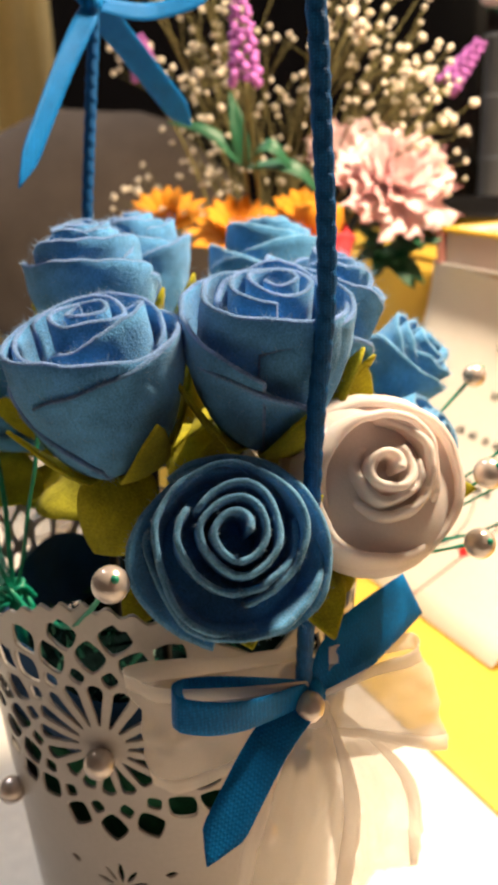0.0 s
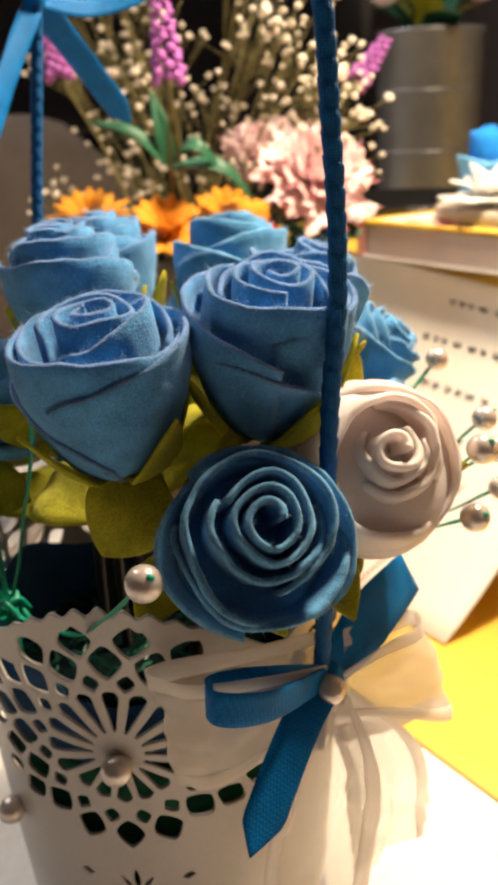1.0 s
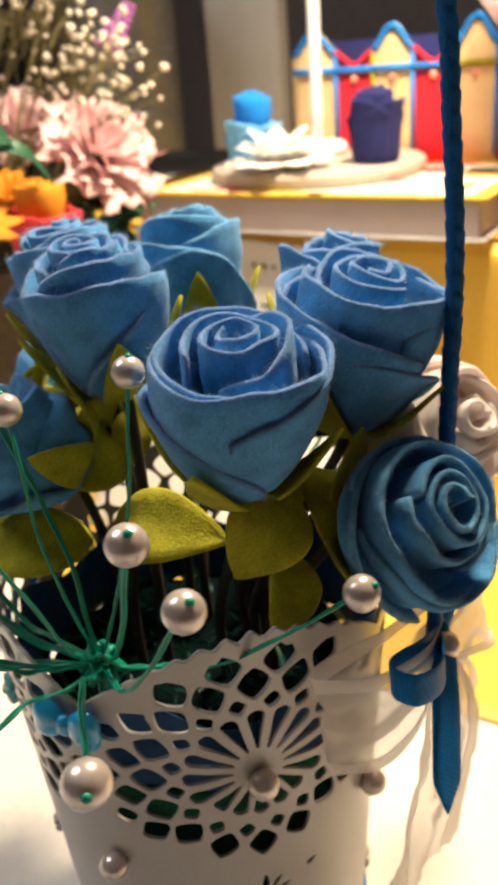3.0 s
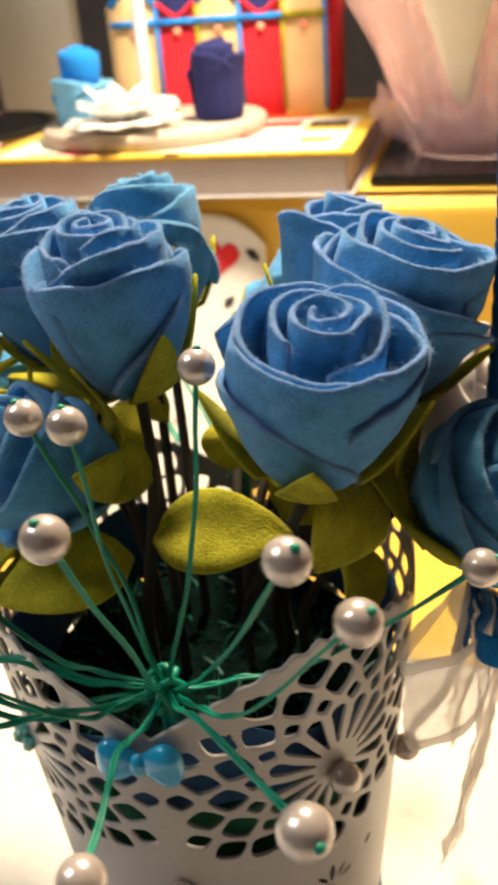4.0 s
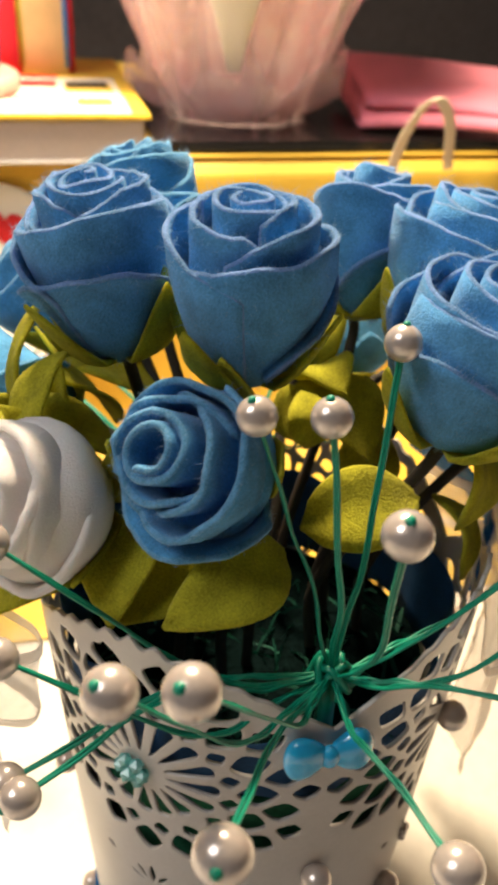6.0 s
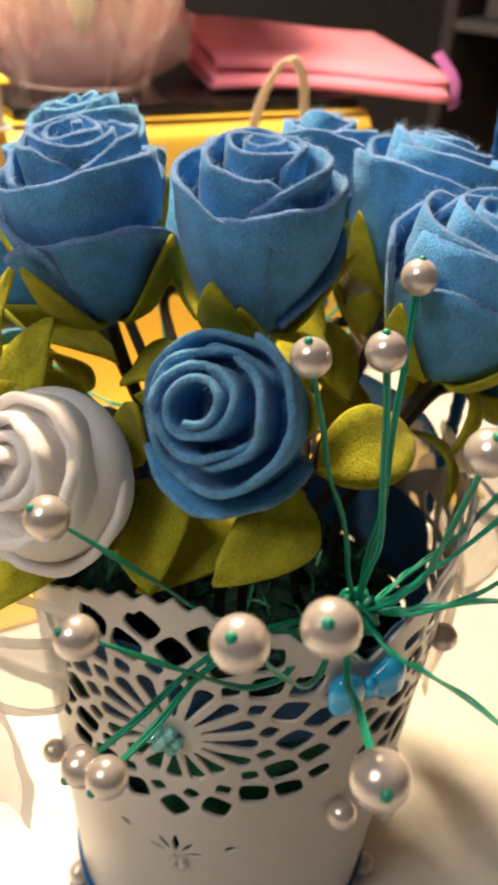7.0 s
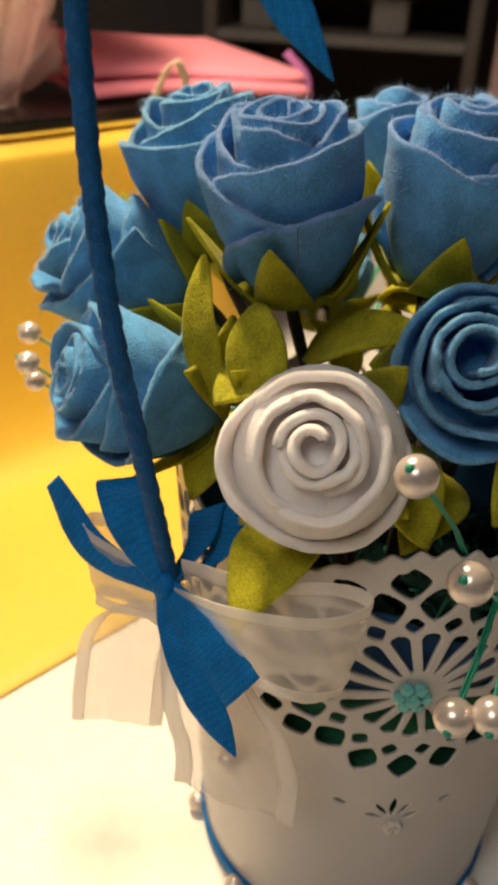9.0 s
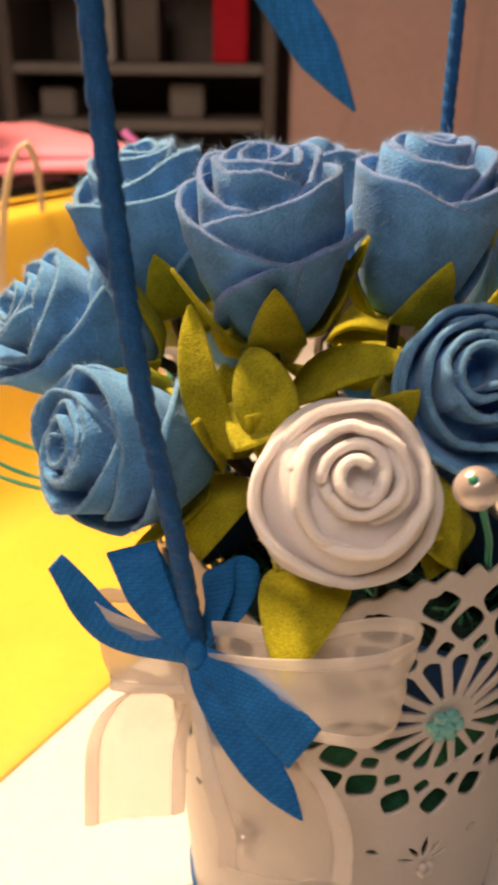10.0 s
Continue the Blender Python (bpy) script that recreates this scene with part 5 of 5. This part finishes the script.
# ---- further things on the raised box ----
bd = thing("black_dish", "round glossy black dish on the yellow sheet", "dish", "", Matrix.Translation(bg(-0.345, 0.45, 0.1985)))
part("bowl", lathe(bmesh.new(), [(0.0001, 0.0), (0.070, 0.0), (0.088, 0.012), (0.096, 0.022), (0.099, 0.023), (0.098, 0.0255), (0.093, 0.0255), (0.085, 0.016), (0.068, 0.005), (0.0001, 0.004)], 72), M_BLACK, bd)

cn = thing("metal_can", "tall shiny metal can used as a planter", "can", "", Matrix.Translation(bg(-0.470, 0.61, 0.1985)))
part("body", lathe(bmesh.new(), [(0.0001, 0.0), (0.052, 0.0), (0.053, 0.002), (0.055, 0.17), (0.057, 0.172), (0.057, 0.176), (0.054, 0.176), (0.052, 0.02), (0.0001, 0.018)], 64), M_METAL, cn)
for z in (0.055, 0.115):
    part("band", lathe(bmesh.new(), [(0.0545, z), (0.0560, z + 0.002), (0.0545, z + 0.004)], 64), M_METAL, cn)
ap = thing("potted_plant", "green leafy plant with pink blooms in the can", "plant", "", Matrix.Translation(bg(-0.470, 0.61, 0.36)))
rr = random.Random(21)
for k in range(18):
    a = k * 2.4
    t = Vector((math.cos(a) * rr.uniform(0.04, 0.10), math.sin(a) * rr.uniform(0.04, 0.10), rr.uniform(-0.02, 0.07)))
    part("leaf", felt_leaf(bmesh.new(), (0.01 * math.cos(a), 0.01 * math.sin(a), -0.01), t, 0.03, (0, 0, 1), 0.2, 0.015, 0.0008), M_LEAFD if k % 3 else M_GREEN, ap)
for k in range(4):
    part("bloom", ball(bmesh.new(), (0.05 * math.cos(k * 1.7), 0.05 * math.sin(k * 1.7), 0.05), 0.016, 10, (1, 1, 0.7)), M_CARN, ap)
part("stem", tube(bmesh.new(), [(0, 0, -0.14), (0, 0, 0.0)], 0.004, 8), M_TWIG, ap)

M_BOARD = mat("white_painted_board", (0.36, 0.34, 0.32), 0.5, 0.08, 10, 200, 0.1)
tagged(finish("white_board", box(bmesh.new(), (-0.405, 0.665, 0.198), (-0.315, 0.685, 0.56), 0.002, B), M_BOARD, smooth=False), "upright white board behind the can", "board")

# desk lamp: pole seen behind the tray, head above the view
dl = thing("desk_lamp", "white desk lamp with a slim upright pole", "lamp")
lampm = mat("white_lamp_enamel", (0.85, 0.84, 0.80), 0.3, 0.03, 30, 200, 0.02)
p0 = bg(-0.153, 0.416, 0.2343)
part("base", lathe(bmesh.new(), [(0.0001, 0), (0.020, 0), (0.022, 0.002), (0.022, 0.006), (0.019, 0.009), (0.0001, 0.010)], 40, p0), lampm, dl)
part("pole", tube(bmesh.new(), spline([p0 + Vector((0, 0, 0.01)), p0 + Vector((0, 0, 0.21)), p0 + Vector((0, 0, 0.39)), p0 + Vector((0.01, -0.06, 0.445)), Vector((0.216, 0.163, 0.687))], 40), 0.0046, 14), lampm, dl)
bm = lathe(bmesh.new(), [(0.0001, 0.687), (0.02, 0.685), (0.055, 0.655), (0.058, 0.647), (0.056, 0.647), (0.05, 0.655), (0.018, 0.679), (0.0001, 0.681)], 40, (0.216, 0.163, 0))
part("shade", bm, lampm, dl)

# clutter at the right end
pr = thing("purple_ribbon", "purple ribbon lying over the felt end", "ribbon")
bm = bmesh.new()
strip(bm, spline([bg(0.315, 0.34, 0.230), bg(0.322, 0.325, 0.214), bg(0.318, 0.318, 0.199), bg(0.332, 0.330, 0.1995)], 16), [BG.to_3x3() @ Vector((1, 0.3, 0.3)), BG.to_3x3() @ Vector((1, 0.3, 0.2))], 0.010, 0.0006)
part("band", bm, mat("purple_satin", (0.40, 0.12, 0.35), 0.5), pr)

# ---- far room ----
M_PINKWOOD = mat("pinkish_wood_panel", (0.66, 0.42, 0.37), 0.5, 0.10, 6, 90, 0.1)
M_DARKW = mat("dark_wood", (0.11, 0.085, 0.076), 0.6, 0.3, 10, 120, 0.1)
M_GREYW = mat("grey_shelf_board", (0.19, 0.168, 0.158), 0.6, 0.15, 10, 120, 0.1)
wd = thing("wardrobe", "tall pinkish wooden wardrobe with panelled doors", "wardrobe", "", Matrix.Translation((1.205, -0.42, -0.745)) @ Matrix.Rotation(math.atan2(-0.95, -0.31), 4, "Z"))
part("body", box(bmesh.new(), (0.0, 0.02, 0.0), (1.1, 0.5, 2.3), 0.004), M_PINKWOOD, wd, smooth=False)
for k in range(3):
    dr = part("door", box(bmesh.new(), (0.01 + 0.365 * k, 0.0, 0.05), (0.365 + 0.365 * k, 0.018, 2.25), 0.004), M_PINKWOOD, wd, smooth=False)
    for q in (0.06, 0.27):
        part("moulding", box(bmesh.new(), (0.01 + 0.365 * k + q, -0.008, 0.15), (0.03 + 0.365 * k + q, 0.001, 2.15), 0.003), M_PINKWOOD, dr, smooth=False)
su = thing("shelf_unit", "dark open shelf unit with grey shelf boards and clutter", "shelf", "", Matrix.Translation((1.33, 0.03, -0.745)) @ Matrix.Rotation(math.atan2(-0.95, -0.31), 4, "Z"))
part("back_panel", box(bmesh.new(), (0.0, 0.33, 0.0), (0.44, 0.35, 2.2), 0.002), M_DARKW, su, smooth=False)
for x in (0.0, 0.42):
    part("side_panel", box(bmesh.new(), (x, 0.0, 0.0), (x + 0.02, 0.329, 2.2), 0.002), M_DARKW, su, smooth=False)
for z in (0.5, 0.92, 1.005, 1.25, 1.6):
    part("shelf_board", box(bmesh.new(), (0.021, 0.0, z - 0.008), (0.419, 0.328, z + 0.008), 0.002), M_GREYW, su, smooth=False)
rr = random.Random(3)
for k in range(5):
    z = (0.929, 1.014, 1.014, 0.929, 1.014)[k]
    x = 0.05 + 0.072 * k
    h = rr.uniform(0.04, 0.062) if z < 1 else rr.uniform(0.08, 0.2)
    bx = tagged(finish("storage_carton", box(bmesh.new(), (x, 0.05, z), (x + 0.055, 0.2, z + h), 0.003), (M_GREYW, M_BOARD, M_DARKW, M_GREYW, M_REDF)[k], smooth=False), "small carton on the dark shelf", "carton", "cartons on the shelf")
    bx.matrix_world = su.matrix_world

M_CURT = mat("warm_yellow_curtain", (0.85, 0.66, 0.30), 0.9, 0.1, 10, 200, 0.2, glow=0.2)
cu = thing("curtain", "warm yellow curtain with soft folds", "curtain", "", Matrix.Translation((-0.798, 1.25, -0.74)) @ Matrix.Rotation(0.25, 4, "Z"))
part("drape", sheet(lambda u, v: (-0.45 + 0.72 * u, 0.03 * math.sin(u * 34) + 0.01 * math.sin(u * 71), 2.3 * v), 90, 4, 0.003), M_CURT, cu)
# added black panel that stands in for the unlit depth of the room
dark_backdrop = thing("television", "flat black panel added for the darkness at the back of the room", "television", "", Matrix.Translation((-0.28, 1.06, 0.0)))
part("dark_panel", box(bmesh.new(), (-0.247, 0.0, 0.0), (0.36, 0.006, 0.62), 0.002), mat("backdrop_black", (0.006, 0.006, 0.007), 0.15, 0.2, 5, 50, 0.0), dark_backdrop, smooth=False)
part("frame", box(bmesh.new(), (-0.262, 0.007, -0.015), (0.375, 0.04, 0.635), 0.003), M_BLACK, dark_backdrop, smooth=False)
part("stand", box(bmesh.new(), (-0.15, 0.005, -0.74), (0.15, 0.06, -0.016), 0.004), M_BLACK, dark_backdrop, smooth=False)
cs = thing("cushion", "brown-grey fabric cushion in the shade", "cushion", "", Matrix.Translation((-0.42, 0.88, 0.150)))
bm = bmesh.new()
ball(bm, (0, 0, 0), 0.2, 32, (1.15, 0.55, 0.85))
for v in bm.verts:
    v.co *= 1 + 0.10 * noise.noise(v.co * 9)
part("cover", bm, mat("brown_grey_fabric", (0.13, 0.10, 0.08), 1.0, 0.2, 20, 500, 0.3), cs)
